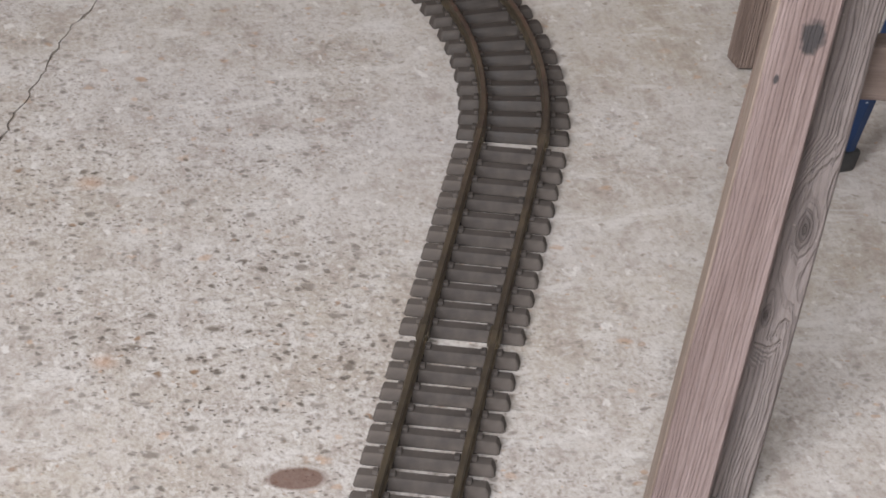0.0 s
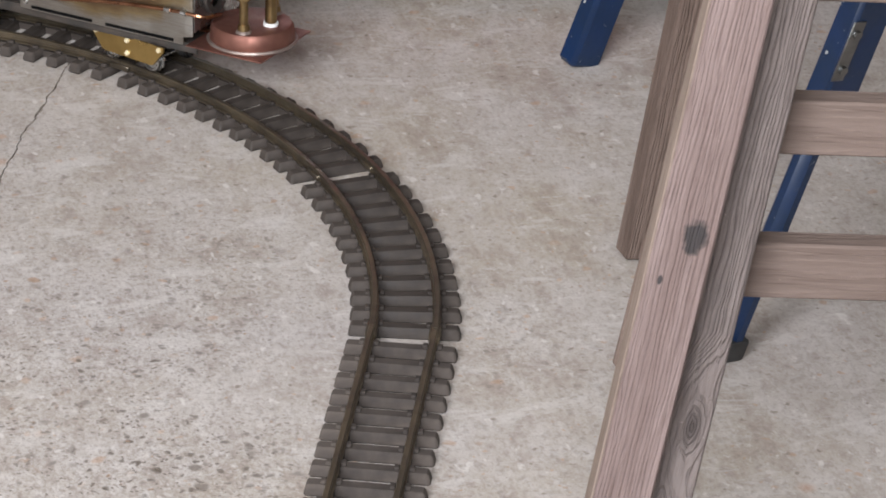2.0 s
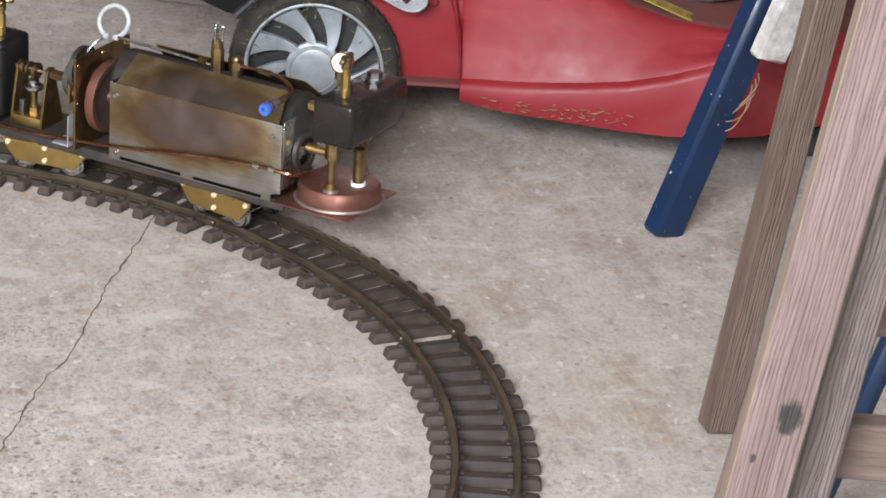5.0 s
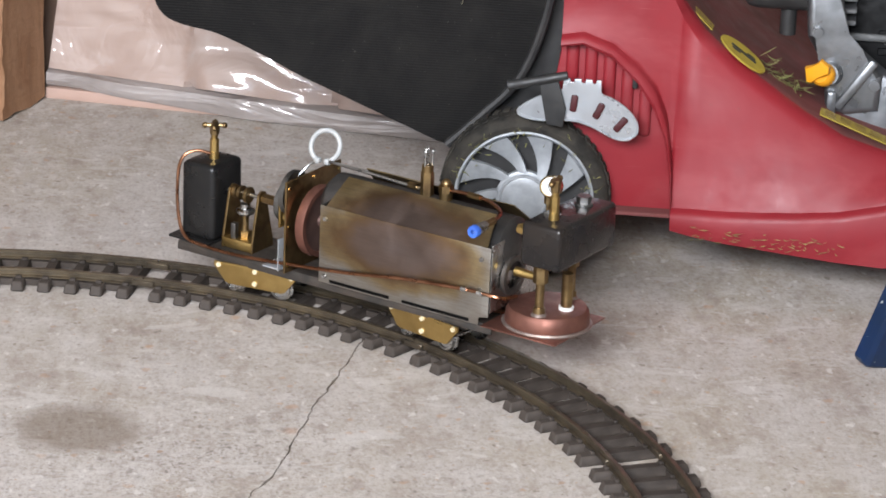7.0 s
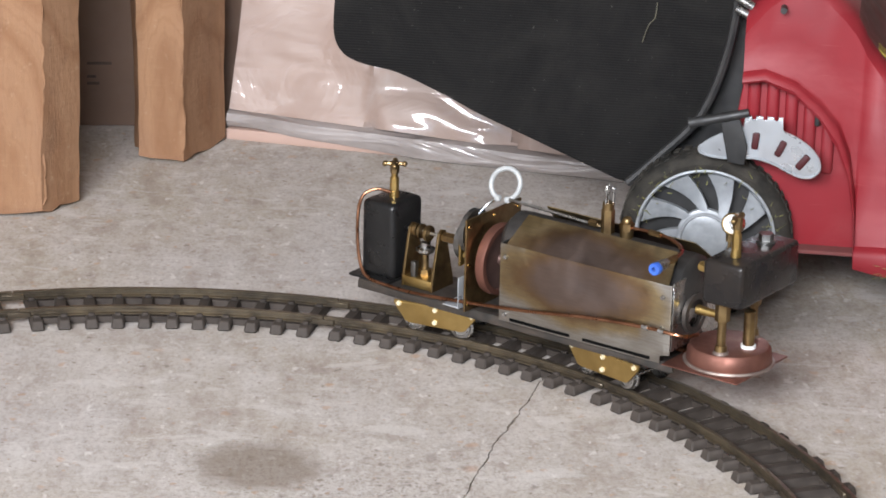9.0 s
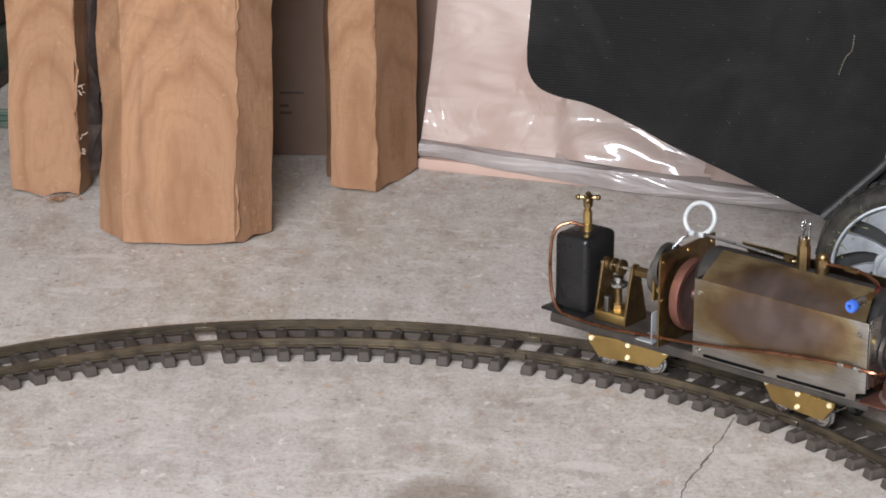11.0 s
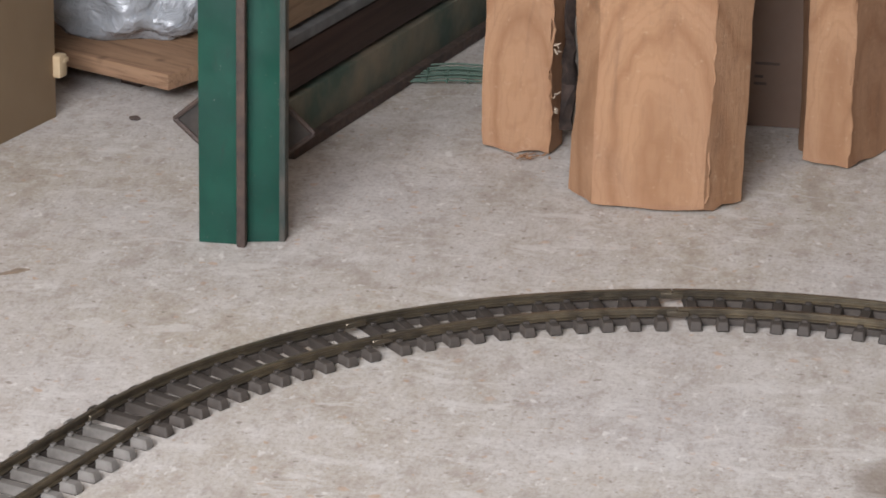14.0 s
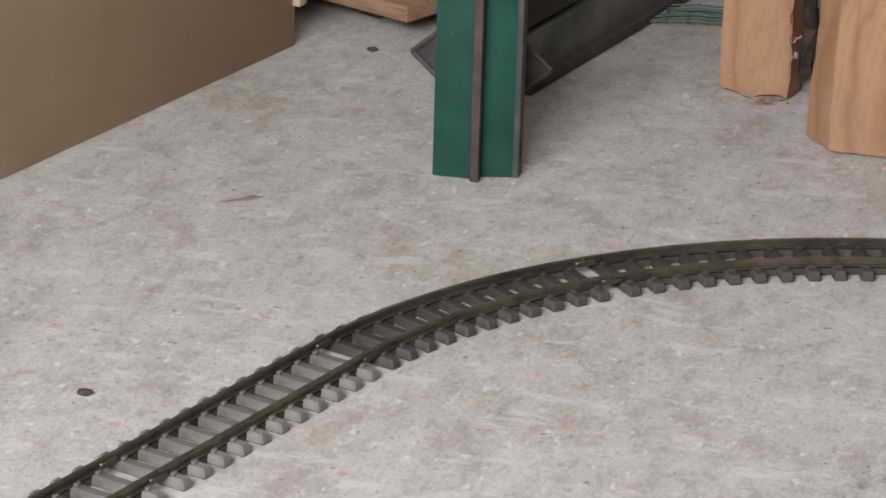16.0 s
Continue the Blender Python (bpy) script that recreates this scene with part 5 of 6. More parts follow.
for r in range(5):
    for k in range(8):
        x, z = -0.062 + 0.024 * k, 0.020 - 0.017 * r
        if z + 0.66 * x > -0.048:
            box(bm, (x, -0.0105, z), (0.018, 0.002, 0.0075), 0.0008, None, 1)
box(bm, (0.0035, -0.0125, 0.010), (0.010, 0.006, 0.140), 0.002, None, 2)
bmesh.ops.transform(bm, matrix=GR, verts=bm.verts)
guard = part("engine_guard", bm, GUARD, mower, "black slotted engine guard")
# grey blocks carry in their colour the light showing through the guard's slots
for r in range(4):
    for k in range(7):
        x, z = -0.058 + 0.024 * k + (0.007 if r % 2 else 0), 0.0115 - 0.017 * r
        if z + 0.66 * x > -0.040 and abs(x - 0.0035) > 0.012 and (k * 3 + r * 2) % 5 != 1:
            bm = new_bm()
            box(bm, (x, -0.0102, z), (0.009 if (k + r) % 3 else 0.014, 0.0016, 0.0036), 0.0006, None, 1)
            bmesh.ops.transform(bm, matrix=GR, verts=bm.verts)
            part("slot", bm, SLOT, guard, "guard slot block, grey for the light behind it")
bm = new_bm()
box(bm, (-0.052, -0.014, 0.016), (0.096, 0.010, 0.008), 0.0025, None, 2)
bmesh.ops.transform(bm, matrix=GR, verts=bm.verts)
part("guard_rim", bm, SLOT, guard, "worn grey rim of the guard")
bm = new_bm()
box(bm, (0.235, 0.150, 0.300), (0.085, 0.10, 0.085), 0.016, seg=3)
cyl(bm, (0.240, 0.12, 0.262), (0.240, 0.12, 0.232), 0.008, seg=12)
part("carburettor_cover", bm, BLACK, mower, "black plastic carburettor cover")
bm = new_bm()
for k in range(5):
    box(bm, (0.290, 0.135, 0.300 - 0.012 * k), (0.030, 0.07, 0.005), 0.001, None, 1)
part("cooling_fins", bm, ALU, mower)
rnd = random.Random(9)
bm = new_bm()


def blade(bm, p, d, w):
    p, d = Vector(p), Vector(d)
    side = d.cross(Vector((0.2, 0.3, 1))).normalized() * w
    a = [bm.verts.new(p - side), bm.verts.new(p + side), bm.verts.new(p + d * 0.6 + side * 0.7 + Vector((0, 0, -0.001))), bm.verts.new(p + d), bm.verts.new(p + d * 0.6 - side * 0.7)]
    bm.faces.new(a)


for k in range(110):
    q = rnd.uniform(0, 1)
    p = (0.212 + 0.045 * q + rnd.uniform(-0.006, 0.006), 0.062 + rnd.uniform(-0.010, 0.016), 0.212 - 0.026 * q + rnd.uniform(-0.004, 0.012))
    blade(bm, p, (rnd.uniform(-0.02, 0.02), rnd.uniform(-0.01, 0.006), rnd.uniform(-0.008, 0.012)), 0.0007)
for k in range(60):
    x = rnd.uniform(0.165, 0.30)
    blade(bm, (x, -0.0185 - 0.07 * (x - 0.155) ** 0.75 - 0.004, 0.071 + rnd.uniform(-0.009, 0.004)), (rnd.uniform(-0.012, 0.012), -0.0005, rnd.uniform(-0.003, 0.003)), 0.0005)
for k in range(110):
    a = rnd.uniform(0, 6.28)
    r = rnd.uniform(0.056, 0.077)
    q = WHEEL @ Vector((r * math.cos(a), r * math.sin(a), 0.0035))
    blade(bm, q, (rnd.uniform(-0.008, 0.008), -0.0006, rnd.uniform(-0.008, 0.008)), 0.0005)
tagged(part("grass", bm, GRASS, mower), "dry grass clippings stuck to shell and wheel", kind="stuff")

# ---- grass bag behind the mower ----
bm = new_bm()
low = smooth_path([(-0.376, 0.300, 0), (-0.379, 0.252, 0), (-0.371, 0.230, 0), (-0.352, 0.2195, 0), (-0.314, 0.2115, 0), (-0.270, 0.193, 0), (-0.229, 0.173, 0),
                   (-0.160, 0.144, 0), (-0.085, 0.113, 0)], 5)
side = smooth_path([(-0.085, 0.113, 0), (-0.045, 0.150, 0), (-0.012, 0.186, 0), (0.008, 0.235, 0), (0.020, 0.300, 0), (0.026, 0.420, 0)], 4)
prism(bm, [(-0.372, 0.400)] + [(p.x, p.y) for p in low[:-1]] + [(p.x, p.y) for p in side], 0.055, 0.37, 0.006)
for v in bm.verts:
    if v.co.y < 0.09:
        v.co.y += 0.010 * noise.noise((v.co.x * 9, v.co.z * 14, 1.0))
bag = solo("grass_bag", bm, BAG, "black woven fabric grass bag hanging on the mower", "grass bag", MOWER)
bm = new_bm()
tube(bm, [(0.020, 0.050, 0.420), (0.014, 0.050, 0.300), (0.002, 0.050, 0.235), (-0.018, 0.050, 0.186), (-0.052, 0.050, 0.148), (-0.084, 0.050, 0.116)], 0.0045, 8)
part("bag_frame", bm, BLACK, bag, "black plastic edge frame")
bm = new_bm()
tube(bm, [(-0.0625, 0.049, 0.300), (-0.064, 0.0475, 0.285), (-0.070, 0.047, 0.277), (-0.0755, 0.0485, 0.2595)], 0.00045, 5, 4)
part("straw", bm, plain("straw", (0.13, 0.12, 0.085), (0.10, 0.09, 0.06), 60, 0.8), bag, "dry straw clinging to the fabric")

# ---- wooden trestle ----
def bar(a, b, wx, wy, bm=None, roll=0.0, bevel=0.0015):
    """A bar from a to b; returns the bmesh with its grain along z and its pose."""
    a, b = Vector(a), Vector(b)
    z = (b - a).normalized()
    y = Vector((math.sin(radians(roll)), math.cos(radians(roll)), 0))
    x = y.cross(z).normalized()
    y = z.cross(x).normalized()
    m = Matrix((x, y, z)).transposed().to_4x4()
    bm = bm or new_bm()
    box(bm, (0, 0, (b - a).length / 2), (wx, wy, (b - a).length), bevel, None, 1)
    return bm, Matrix.Translation(a) @ m


trestle = thing("wooden_trestle", "weathered wooden trestle of nailed planks", "trestle")
bm, m = bar((0.4825, 1.608, 0.0025), (0.609, 1.608, 0.77), 0.0375, 0.014, roll=5)
main_leg = part("leg", bm, SPOT_WOOD, trestle, "pinkish weathered leg with a black burn mark", m)
# left side face of the leg, paler colour carries the light on it
bm = new_bm()
box(bm, (-0.0186, 0.0, 0.385), (0.0016, 0.0136, 0.766), 0.0004, None, 1)
part("pale_edge", bm, PALE_WOOD, main_leg, "cream left side, its lit tone in the colour")
bm, m = bar((0.5195, 1.632, 0.003), (0.6465, 1.632, 0.77), 0.034, 0.022, roll=10)
part("leg", bm, GREY_WOOD, trestle, "greyed leg with open grain", m)
bm, m = bar((0.5240, 1.632, 0.232), (0.604, 1.632, 0.66), 0.034, 0.016, roll=-10)
part("batten", bm, OLD_WOOD, trestle, "thin batten behind the leg", m)
bm, m = bar((0.6935, 2.240, 0.003), (0.790, 2.240, 0.66), 0.0265, 0.022, roll=-8)
part("leg", bm, OLD_WOOD, trestle, "far leg of weathered wood", m)
for zc, h in ((0.3785, 0.036), (0.2845, 0.038), (0.500, 0.085)):
    x0 = 0.5825 + 0.17 * (zc - 0.3)
    bm, m = bar((x0, 1.664, zc), (x0 + 0.42, 1.580, zc - 0.004), h, 0.018, roll=-90)
    part("cross_rail", bm, RAIL_WOOD, trestle, "horizontal cross rail", m)
bm = new_bm()
for x, z in ((0.561, 0.235), (0.5725, 0.335), (0.546, 0.215)):
    ball(bm, (x, 1.6255, z), 0.0012, 6)
part("nail_head", bm, WHITE, trestle, "pale nail head")

# ---- blue steel stand ----
stand = thing("blue_stand", "blue painted folding steel stand with splayed legs", "stand")
bm, m = bar((0.7455, 2.645, 0.0), (0.866, 2.657, 0.340), 0.036, 0.024, roll=-25, bevel=0.004)
leg = part("leg", bm, BLUE, stand, "blue steel channel leg", m)
bm = new_bm()
rnd = random.Random(5)
for k in range(4):
    tube(bm, [(0.019, -0.012 + rnd.uniform(-0.002, 0.002), 0.175 - 0.006 * k), (0.021 + rnd.uniform(0, 0.004), -0.012, 0.165 - 0.010 * k),
              (0.012 + rnd.uniform(0, 0.006), -0.0135, 0.150 - 0.010 * k), (0.004 + rnd.uniform(0, 0.008), -0.013, 0.142 - 0.009 * k)], 0.0006, 5, 4)
part("twine", bm, plain("frayed_twine", (0.34, 0.22, 0.13), (0.24, 0.15, 0.09), 90, 0.9), leg, "frayed brown twine caught on the leg")
bm, m = bar((0.7175, 2.060, 0.004), (0.7690, 2.0285, 0.217), 0.0185, 0.018, roll=-25, bevel=0.006)
leg = part("leg", bm, BLUE, stand, "narrow glossy blue tube leg", m)
bm = new_bm()
box(bm, (0, 0, 0.008), (0.022, 0.0215, 0.020), 0.003)
part("rubber_foot", bm, BLACK, leg, "black rubber foot")
bm, m = bar((0.7665, 2.0305, 0.207), (0.800, 2.010, 0.345), 0.036, 0.022, roll=-25, bevel=0.003)
leg = part("upper_leg", bm, BLUE, stand, "broad blue channel above the tube leg", m)
bm = new_bm()
box(bm, (-0.014, -0.0118, 0.070), (0.012, 0.0016, 0.05), 0.0005, None, 1)
for z in (0.055, 0.085):
    cyl(bm, (-0.014, -0.012, z), (-0.014, -0.0155, z), 0.0035, seg=8)
part("bolted_plate", bm, GREY_STEEL, leg, "small grey bolted plate")
bm, m = bar((0.8275, 2.636, 0.176), (0.888, 2.644, 0.345), 0.038, 0.016, roll=-25, bevel=0.003)
part("top_sleeve", bm, SPATTER, stand, "grey sleeve spattered with white paint", m)

# ---- timber standing at the back ----
def slab(outline, height, shift, seed, name, rough=0.004):
    bm = new_bm()
    pts = []
    for (x0, y0), (x1, y1) in zip(outline, outline[1:] + outline[:1]):
        n = max(2, int(math.hypot(x1 - x0, y1 - y0) / 0.012))
        pts += [(x0 + (x1 - x0) * i / n, y0 + (y1 - y0) * i / n) for i in range(n)]
    rings = []
    steps = 44
    for k in range(steps + 1):
        z = height * k / steps
        ring = []
        for x, y in pts:
            v = noise.noise((x * 25 + seed, y * 25, z * 9)) * rough + noise.noise((x * 90 + seed, y * 90, z * 40)) * rough * 0.4
            zz = z + (0.006 * noise.noise((x * 40 + seed, y * 40, 0)) + 0.004 if k == 0 else 0)
            ring.append(bm.verts.new((x + v + shift[0] * z, y + v * 0.8 + shift[1] * z, max(zz, 0.0))))
        rings.append(ring)
    n = len(pts)
    for a, b in zip(rings, rings[1:]):
        for i in range(n):
            bm.faces.new((a[i], a[(i + 1) % n], b[(i + 1) % n], b[i]))
    bm.faces.new(rings[0][::-1])
    bm.faces.new(rings[-1])
    cx, cy = sum(x for x, y in pts) / n, sum(y for x, y in pts) / n
    bmesh.ops.translate(bm, verts=bm.verts, vec=(-cx, -cy, 0))
    return bm, Matrix.Translation((cx, cy, 0))


FLUFF = plain("torn_fibre", (0.40, 0.31, 0.23), (0.33, 0.25, 0.18), 90, 0.9)
BARK = plain("bark_and_gap_shade", (0.018, 0.011, 0.008), (0.050, 0.030, 0.022), 90, 0.95, 0, 0.9, 150)
for outline, shift, seed, lab in (
        ([(-0.352, 3.212), (-0.325, 3.172), (-0.262, 3.166), (-0.207, 3.170), (-0.171, 3.214), (-0.180, 3.285), (-0.315, 3.290)], (0.006, 0.05), 1.3, "thick orange-brown split timber with sweeping grain"),
        ([(-0.465, 3.338), (-0.389, 3.330), (-0.378, 3.372), (-0.388, 3.420), (-0.465, 3.425)], (-0.01, 0.05), 7.7, "orange-brown split timber with a bark edge"),
        ([(-0.115, 3.362), (-0.065, 3.348), (-0.019, 3.434), (-0.060, 3.480), (-0.122, 3.450)], (-0.004, 0.06), 4.1, "smooth orange-brown timber post with a square corner")):
    bm, m = slab(outline, 0.95, shift, seed, "split_timber")
    t = solo("split_timber", bm, SPLIT_WOOD, lab, "timber", m, group="timber standing at the back")
    cx, cy = {1.3: (-0.2065, 3.1715), 7.7: (-0.3885, 3.3305), 4.1: (-0.0655, 3.3485)}[seed]
    bm = new_bm()
    tube(bm, [(cx + shift[0] * z + 0.0015 * math.sin(k * 1.7), cy + shift[1] * z, z) for k, z in enumerate([0.012 + 0.028 * i for i in range(30)])], 0.0014, 6, 3)
    for v in bm.verts:
        v.co += Vector((noise.noise(v.co * 120), noise.noise(v.co * 120 + Vector((3, 3, 3))), 0)) * 0.0035
    bmesh.ops.transform(bm, matrix=m.inverted(), verts=bm.verts)
    part("torn_edge", bm, SPLIT_WOOD, t, "ragged torn corner edge")
    # bark, widened and coloured darker to take in the gap's shade
    if seed == 7.7:
        bm = new_bm()
        tube(bm, [(-0.381 + 0.004 * math.sin(k * 2.1), 3.372 + 0.1 * z, z) for k, z in enumerate([0.02 + 0.05 * i for i in range(17)])], 0.0135, 8, 3)
        for v in bm.verts:
            v.co += Vector((noise.noise(v.co * 60), noise.noise(v.co * 60 + Vector((5, 5, 5))), 0)) * 0.008
        bmesh.ops.transform(bm, matrix=m.inverted(), verts=bm.verts)
        part("bark_strip", bm, BARK, t, "flaking bark edge, darkened for the shaded gap beside it")
        for z in (0.126, 0.117, 0.070, 0.054, 0.048):
            bm = new_bm()
            for q in range(2):
                x0 = -0.384 + rnd.uniform(-0.002, 0.003)
                tube(bm, [(x0, 3.336, z), (x0 + rnd.uniform(-0.002, 0.004), 3.331, z + rnd.uniform(-0.002, 0.003)), (x0 + rnd.uniform(-0.003, 0.007), 3.332, z + rnd.uniform(-0.005, 0.005))], 0.0007, 5, 4)
            bmesh.ops.transform(bm, matrix=m.inverted(), verts=bm.verts)
            part("wood_fibre", bm, FLUFF, t, "pale torn wood fibre")
bm = new_bm()
for k in range(16):
    blade(bm, (-0.405 + rnd.uniform(-0.02, 0.02), 3.315 + rnd.uniform(-0.01, 0.01), 0.002), (rnd.uniform(-0.02, 0.02), rnd.uniform(-0.01, 0.01), 0.003), 0.0015)
solo("wood_splinters", bm, SPLIT_WOOD, "pale wood splinters on the concrete", "splinters", kind="stuff")

# ---- boards leaning behind ----
# brown lowered to hold the shade the sheet stands in
MARKED = plain("shaded_brown_board", (0.130, 0.080, 0.056), (0.165, 0.105, 0.075), 8, 0.85, 0, 0.3, 120)
bm = new_bm()
box(bm, (0, 0, 0.45), (0.34, 0.010, 0.90), 0.001)
sheet = solo("cardboard_sheet", bm, MARKED, "brown cardboard sheet behind the timber, shade in its colour", "cardboard", Matrix.Translation((-0.165, 3.492, 0.0)) @ pose(0, 0, 0, -7, 0, 0))
bm = new_bm()
for z, w in ((0.072, 0.028), (0.057, 0.010), (0.049, 0.014)):
    box(bm, (-0.012 + w / 2, -0.0055, z), (w, 0.0012, 0.003))
part("print_bar", bm, RUSTY, sheet, "unreadable dark print")
e_ang = math.degrees(math.atan2(-0.346, 0.938))
FB = Matrix.Translation((-0.019, 3.440, 0)) @ pose(0, 0, 0, 0, 0, e_ang)
bm = new_bm()
box(bm, (0.60, 0.17, 0.0062), (1.20, 0.34, 0.0124), 0.001)
solo("pink_board", bm, FOAM, "pink insulation board lying flat on the concrete", "board", FB @ pose(0, 0, 0, 0, 0, 2.6))
bm = new_bm()
n_x, n_z = 150, 100
grid = []
for i in range(n_x + 1):
    col = []
    for k in range(n_z + 1):
        x, z = 1.2 * i / n_x, 0.62 * k / n_z
        bow = 0.004 * noise.noise((x * 6, z * 9, 2.0)) + 0.002 * noise.noise((x * 22 + z * 14, z * 20, 5.0)) + 0.0042 * max(0.0, 1 - z / 0.16) * noise.noise((x * 11 - z * 8, z * 34 + x * 5, 8.0))
        if x > 0.16:  # pleats of loose film along the bottom
            f = ((x + 0.35 * z) / 0.17) % 1.0
            bow += max(0.0, 1 - z / 0.19) * (0.030 * (0.5 - f) * min(1.0, f / 0.12) + 0.0016 * math.sin(z * 130 + x * 24 + 3 * noise.noise((x * 9, z * 9, 4.0))))
        col.append(bm.verts.new((x, -0.002 - bow, z - 0.025 * x)))
    grid.append(col)
for i in range(n_x):
    for k in range(n_z):
        bm.faces.new((grid[i][k], grid[i + 1][k], grid[i + 1][k + 1], grid[i][k + 1]))
rim_v = [grid[i][0] for i in range(n_x + 1)] + [grid[n_x][k] for k in range(1, n_z + 1)] + [grid[i][n_z] for i in range(n_x - 1, -1, -1)] + [grid[0][k] for k in range(n_z - 1, 0, -1)]
back = [bm.verts.new((v.co.x, 0.035, v.co.z)) for v in rim_v]
for i in range(len(rim_v)):
    j = (i + 1) % len(rim_v)
    bm.faces.new((rim_v[i], rim_v[j], back[j], back[i]))
bm.faces.new(back)
panel = solo("wrapped_panel", bm, WRAPPED, "pink insulation panel wrapped in shiny clear film", "panel", FB @ Matrix.Translation((0, 0.012, 0.032)) @ pose(0, 0, 0, -20, 0, 0))
bm = new_bm()
n = 60
sweep(bm, [(1.2 * k / n, 0.011 + 0.003 * noise.noise((k * 0.35, 0, 0)), 0.0) for k in range(n + 1)],
      [(-0.011, 0.015), (0.009, 0.015), (0.012, 0.022), (0.010, 0.030), (0.004, 0.032), (-0.011, 0.032)])
for v in bm.verts:  # the loose film droops over the board's edge further along
    if v.co.y < 0.004 and v.co.z < 0.020:
        v.co.z -= 0.0135 * min(1.0, max(0.0, (v.co.x - 0.03) / 0.20))
    if v.co.z > 0.020:
        v.co.z = max(0.006, v.co.z - 0.026 * v.co.x)
    elif v.co.y > 0.004:
        v.co.z = max(0.002, v.co.z - 0.016 * v.co.x)
    v.co.z = max(0.0008, v.co.z + 0.0012 * noise.noise((v.co.x * 14, v.co.y * 90, 0)))
fold = part("film_fold", bm, film_fold(), panel, "folded grey film edge under the panel", panel.matrix_basis.inverted() @ FB)

# ---- green steel rack ----
rack = thing("steel_rack", "green painted steel rack with dark slats", "rack")
bm = new_bm()
box(bm, (-0.6805, 2.984, 0.45), (0.041, 0.006, 0.90), 0.001)
post = part("post", bm, GREEN, rack, "dark green upright flange")
bm = new_bm()
box(bm, (-0.638, 2.997, 0.45), (0.034, 0.006, 0.90), 0.001, pose(0, 0, 0, 0, 0, 14))
part("post", bm, GREEN, rack)
bm = new_bm()
box(bm, (-0.6565, 2.978, 0.45), (0.009, 0.012, 0.90), 0.0015)
part("post_edge", bm, RUSTY, rack, "rust-brown worn edge strip")
bm = new_bm()
box(bm, (-0.6195, 3.006, 0.45), (0.0065, 0.018, 0.90), 0.0015)
part("post_edge", bm, GREY_RUST, rack, "grey rusted back edge")
RD = pose(0, 0, 0, 0, 0, -14.5)
for off, z0, z1, y0, y1, mat, lab in ((0.0, 0.0, 0.062, 0.0, 0.9, MOSSY, "mossy green angle rail"), (-0.004, 0.069, 0.116, 0.0, 0.9, DARK_SLAT, "dark brown slat"),
                                      (-0.012, 0.136, 0.180, 0.03, 0.9, PLANK_WOOD, "pale timber plank")):
    bm = new_bm()
    box(bm, (off - 0.015, (y0 + y1) / 2, (z0 + z1) / 2), (0.030, y1 - y0, z1 - z0), 0.0015)
    part("slat" if z0 else "lower_rail", bm, mat, rack, lab, Matrix.Translation((-0.668, 3.262, 0)) @ RD)
bm = new_bm()
box(bm, (-0.015, 0.45, 0.125), (0.026, 0.9, 0.012), 0.001)
part("slat_edge", bm, plain("pale_grey_edge", (0.120, 0.118, 0.115), (0.075, 0.072, 0.068), 30, 0.6), rack, "pale metal edge", Matrix.Translation((-0.668, 3.262, 0)) @ RD)
bm = new_bm()
box(bm, (0.004, 0.45, 0.007), (0.014, 0.9, 0.013), 0.001)
part("rail_lip", bm, RUSTY, rack, "dark lip along the rail's bottom", Matrix.Translation((-0.668, 3.262, 0)) @ RD)
bm = new_bm()
prism(bm, [(-0.076, 0.066), (0.0, 0.132), (0.076, 0.066), (0.0, 0.0)], -0.003, 0.003, 0.0006)
gus = part("gusset_plate", bm, plain("dark_rusted_steel", (0.030, 0.026, 0.023), (0.060, 0.048, 0.040), 40, 0.7, 0.3, 0.4), rack, "dark square steel gusset set on its corner", Matrix.Translation((-0.6785, 3.10, 0.022)) @ pose(0, 0, 0, 0, 0, -8))
bm = new_bm()
for a, b in (((-0.076, 0.066), (0.0, 0.132)), ((0.0, 0.132), (0.076, 0.066)), ((0.076, 0.066), (0.0, 0.0)), ((0.0, 0.0), (-0.076, 0.066))):
    tube(bm, [(a[0], -0.004, max(a[1], 0.003)), (b[0], -0.004, max(b[1], 0.003))], 0.0028, 6, 0)
part("weld_rim", bm, RUSTY, gus)

# ---- cardboard box, plank and film ----
ca = math.degrees(math.atan2(0.958, 0.287))
CB = Matrix.Translation((-0.949, 3.358, 0)) @ pose(0, 0, 0, 0, 0, ca)
carton = thing("cardboard_box", "large plain brown cardboard box", "box", CB)
bm = new_bm()
box(bm, (-0.50, 0.003, 0.25), (1.0, 0.006, 0.50), 0.001)
part("side_wall", bm, CARDBOARD, carton)
bm = new_bm()
box(bm, (-0.003, 0.256, 0.25), (0.006, 0.50, 0.50), 0.001)
part("end_wall", bm, CARDBOARD, carton)
bm = new_bm()
box(bm, (-0.997, 0.256, 0.25), (0.006, 0.50, 0.50), 0.001)
part("end_wall", bm, CARDBOARD, carton)
bm = new_bm()
box(bm, (-0.50, 0.506, 0.25), (1.0, 0.006, 0.50), 0.001)
part("side_wall", bm, CARDBOARD, carton)
bm = new_bm()
box(bm, (-0.5, 0.256, 0.503), (1.0, 0.506, 0.006), 0.001)
part("top_flap", bm, CARDBOARD, carton)
# tan wooden peg end, added as a part of the box to hold it
bm = new_bm()
box(bm, (0.003, -0.003, 0.060), (0.016, 0.012, 0.026), 0.002)
box(bm, (0.008, -0.004, 0.066), (0.010, 0.012, 0.006), 0.001)
part("peg_end", bm, plain("peg_wood", (0.42, 0.31, 0.19), (0.36, 0.26, 0.15), 50, 0.9), carton, "small tan wood peg end at the box edge")
PL = Matrix.Translation((-0.831, 3.405, 0)) @ pose(0, 0, 0, 0, 0, -27)
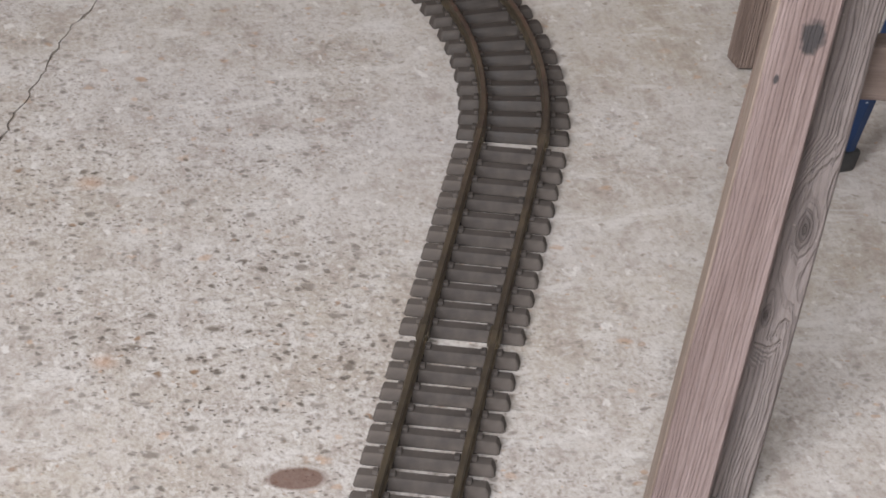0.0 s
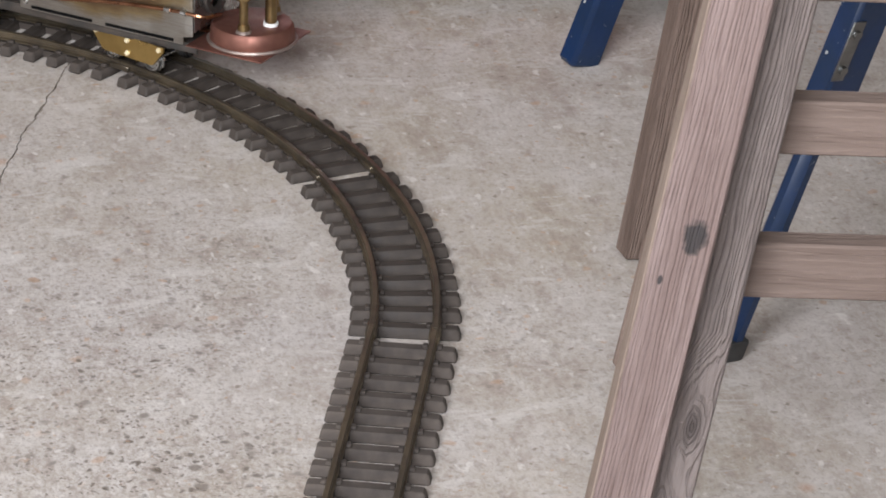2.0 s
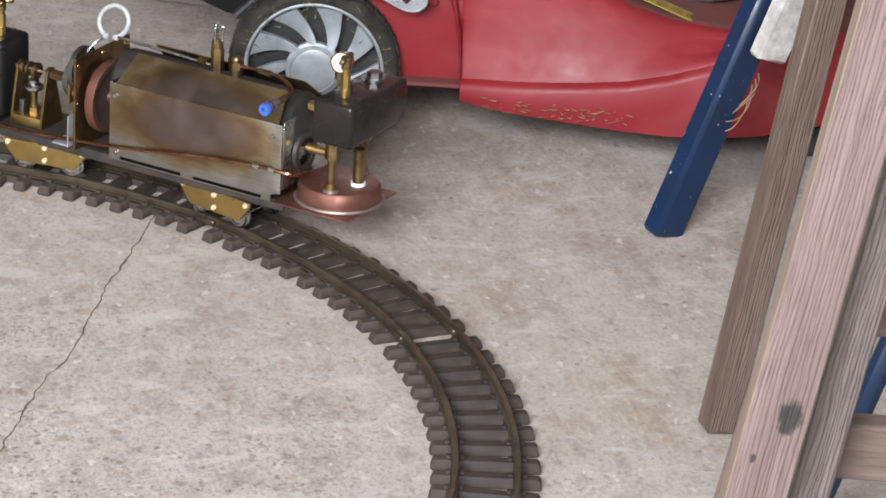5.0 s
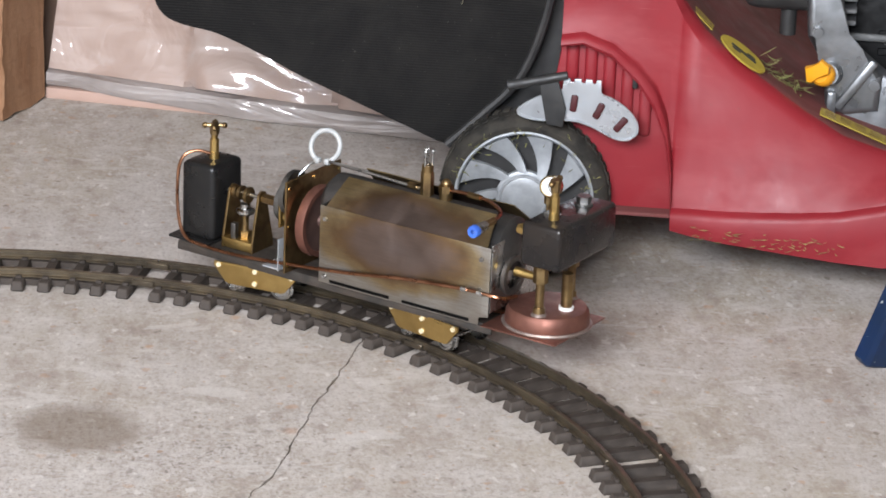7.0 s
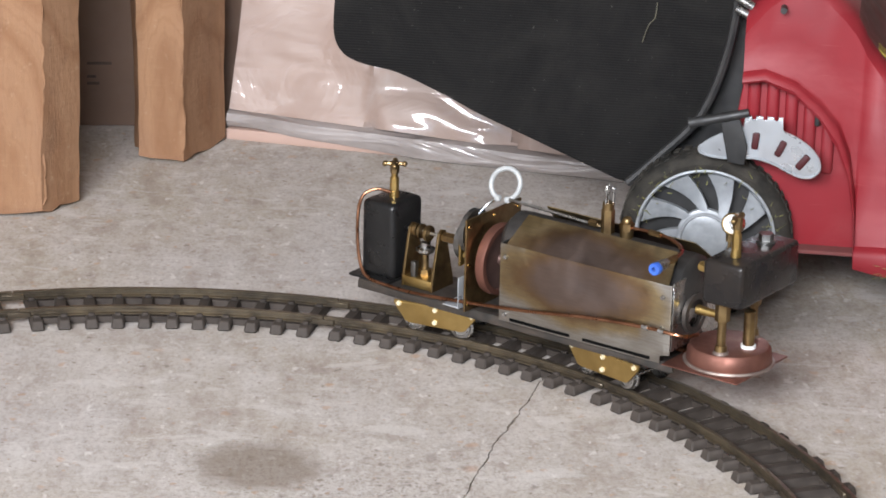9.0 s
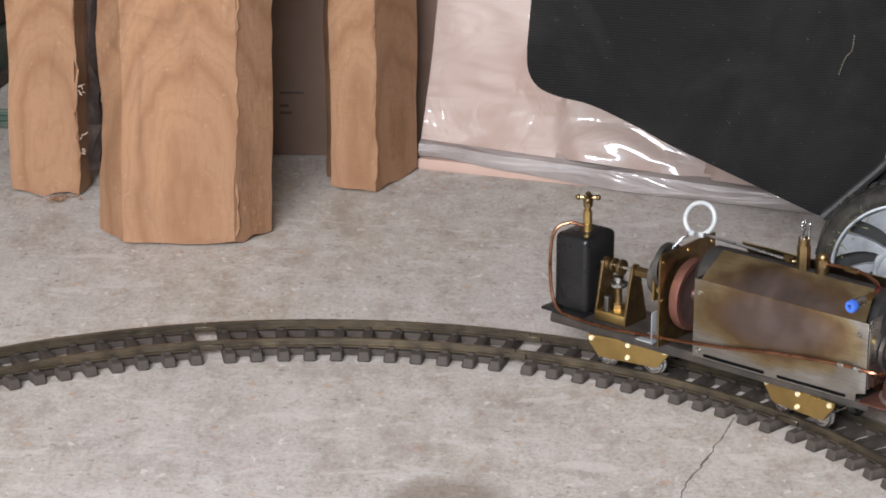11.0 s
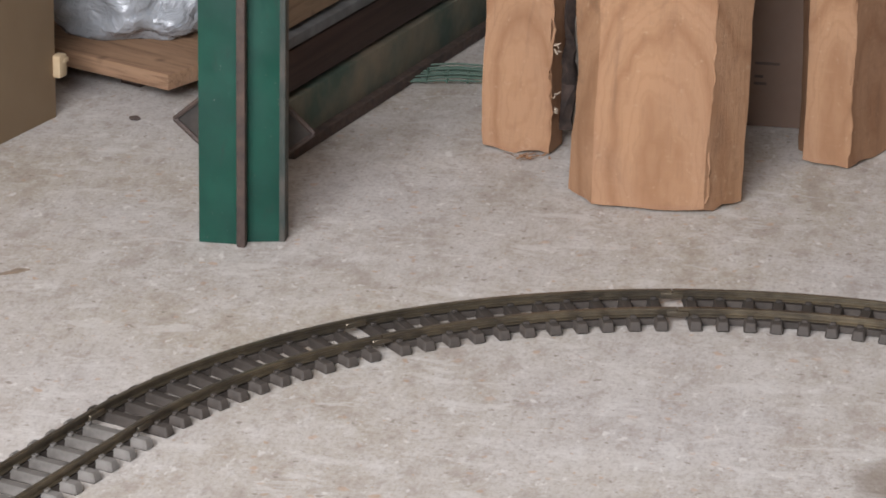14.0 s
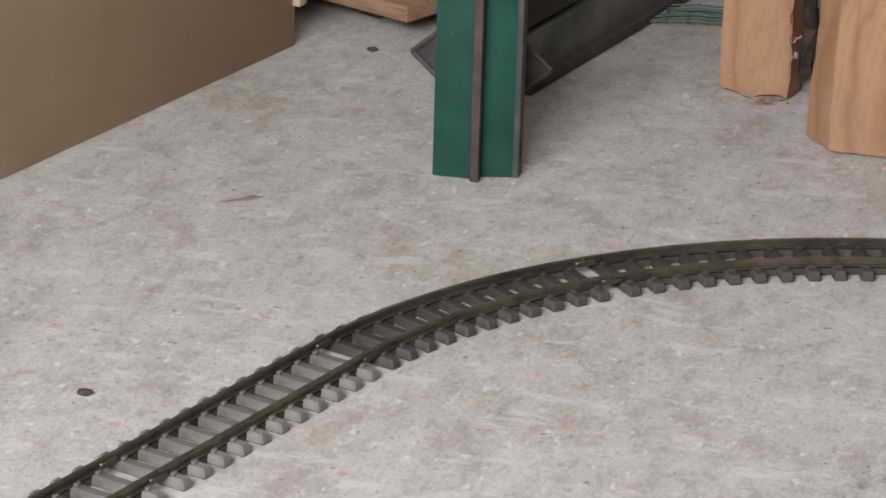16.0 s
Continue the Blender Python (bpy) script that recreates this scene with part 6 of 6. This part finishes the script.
bm = new_bm()
box(bm, (-0.19, 0.13, 0.0335), (0.38, 0.26, 0.019), 0.0012)
plank = solo("plank", bm, sawn_wood("plank_wood", (0.235, 0.132, 0.076), (0.30, 0.185, 0.112), (0.13, 0.075, 0.045), (3.5, 60, 60), swirl=1.5), "flat brown wooden plank raised on battens", "plank", PL)
bm = new_bm()
for x in (-0.32, -0.10):
    box(bm, (x, 0.15, 0.012), (0.03, 0.20, 0.024), 0.001)
part("batten", bm, DARK_SLAT, plank)
bm = new_bm()
bmesh.ops.create_icosphere(bm, subdivisions=5, radius=1.0)
for v in bm.verts:
    n = v.co.normalized()
    f = 1 + 0.20 * noise.noise(n * 2.2) + 0.05 * abs(noise.noise(n * 5.0)) + 0.02 * noise.noise(n * 9)
    v.co = Vector((n.x * 0.105 * f, n.y * 0.10 * f, max(n.z * 0.062 * f, -0.035)))
solo("film_bag", bm, FILM, "crumpled clear plastic bag lying on the plank", "plastic bag", PL @ Matrix.Translation((-0.17, 0.14, 0.078)))

# ---- small litter ----
bm = new_bm()
outl = [(-0.030, 0), (-0.012, 0.006), (0.004, 0.0035), (0.016, 0.0065), (0.033, 0.001), (0.012, -0.004), (-0.010, -0.003)]
lo = [bm.verts.new((x, y, 0.0006)) for x, y in outl]
hi = [bm.verts.new((x, y, 0.0022 + 0.002 * math.sin(x * 90))) for x, y in outl]
bm.faces.new(hi)
bm.faces.new(lo[::-1])
for i in range(len(outl)):
    bm.faces.new((lo[i], lo[(i + 1) % 7], hi[(i + 1) % 7], hi[i]))
solo("dry_leaf", bm, plain("dry_leaf", (0.27, 0.20, 0.145), (0.20, 0.145, 0.10), 80, 0.9), "dry curled brown leaf on the concrete", "leaf", Matrix.Translation((-0.863, 2.853, 0)) @ pose(0, 0, 0, 0, 0, 35) @ Matrix.Scale(0.72, 4))
for x, y, r in ((-0.861, 3.366, 0.005), (-0.853, 2.362, 0.0055), (0.355, 2.870, 0.003)):
    bm = new_bm()
    bmesh.ops.create_icosphere(bm, subdivisions=2, radius=1.0)
    for v in bm.verts:
        f = 1 + 0.3 * noise.noise(v.co * 1.7 + Vector((x * 9, y * 9, 0)))
        v.co = Vector((v.co.x * r * 1.3 * f, v.co.y * r * f, v.co.z * r * 0.55 * f + r * 0.4))
    solo("pebble", bm, WHITE if x == 0.355 else RUSTY, "small pale chip on the concrete" if x == 0.355 else "small dark pebble on the concrete", "pebble",
         Matrix.Translation((x, y, 0)), group="litter on the floor")
bm = new_bm()
for k in range(9):
    y = 0.007 * k
    tube(bm, [(-0.07 + 0.01 * (k % 2), y, 0.004), (0, y + 0.002, 0.007 + 0.002 * (k % 3)), (0.08, y, 0.004)], 0.0012, 5, 3)
for k in range(6):
    x = -0.06 + 0.024 * k
    tube(bm, [(x, -0.004, 0.006), (x + 0.002, 0.03, 0.009), (x, 0.06, 0.006)], 0.0012, 5, 3)
solo("wire_mesh", bm, plain("green_wire", (0.05, 0.10, 0.07), (0.08, 0.12, 0.09), 40, 0.6), "offcut of green coated wire mesh", "wire mesh", Matrix.Translation((-0.525, 3.57, 0)) @ pose(0, 0, 0, 0, 0, 8))
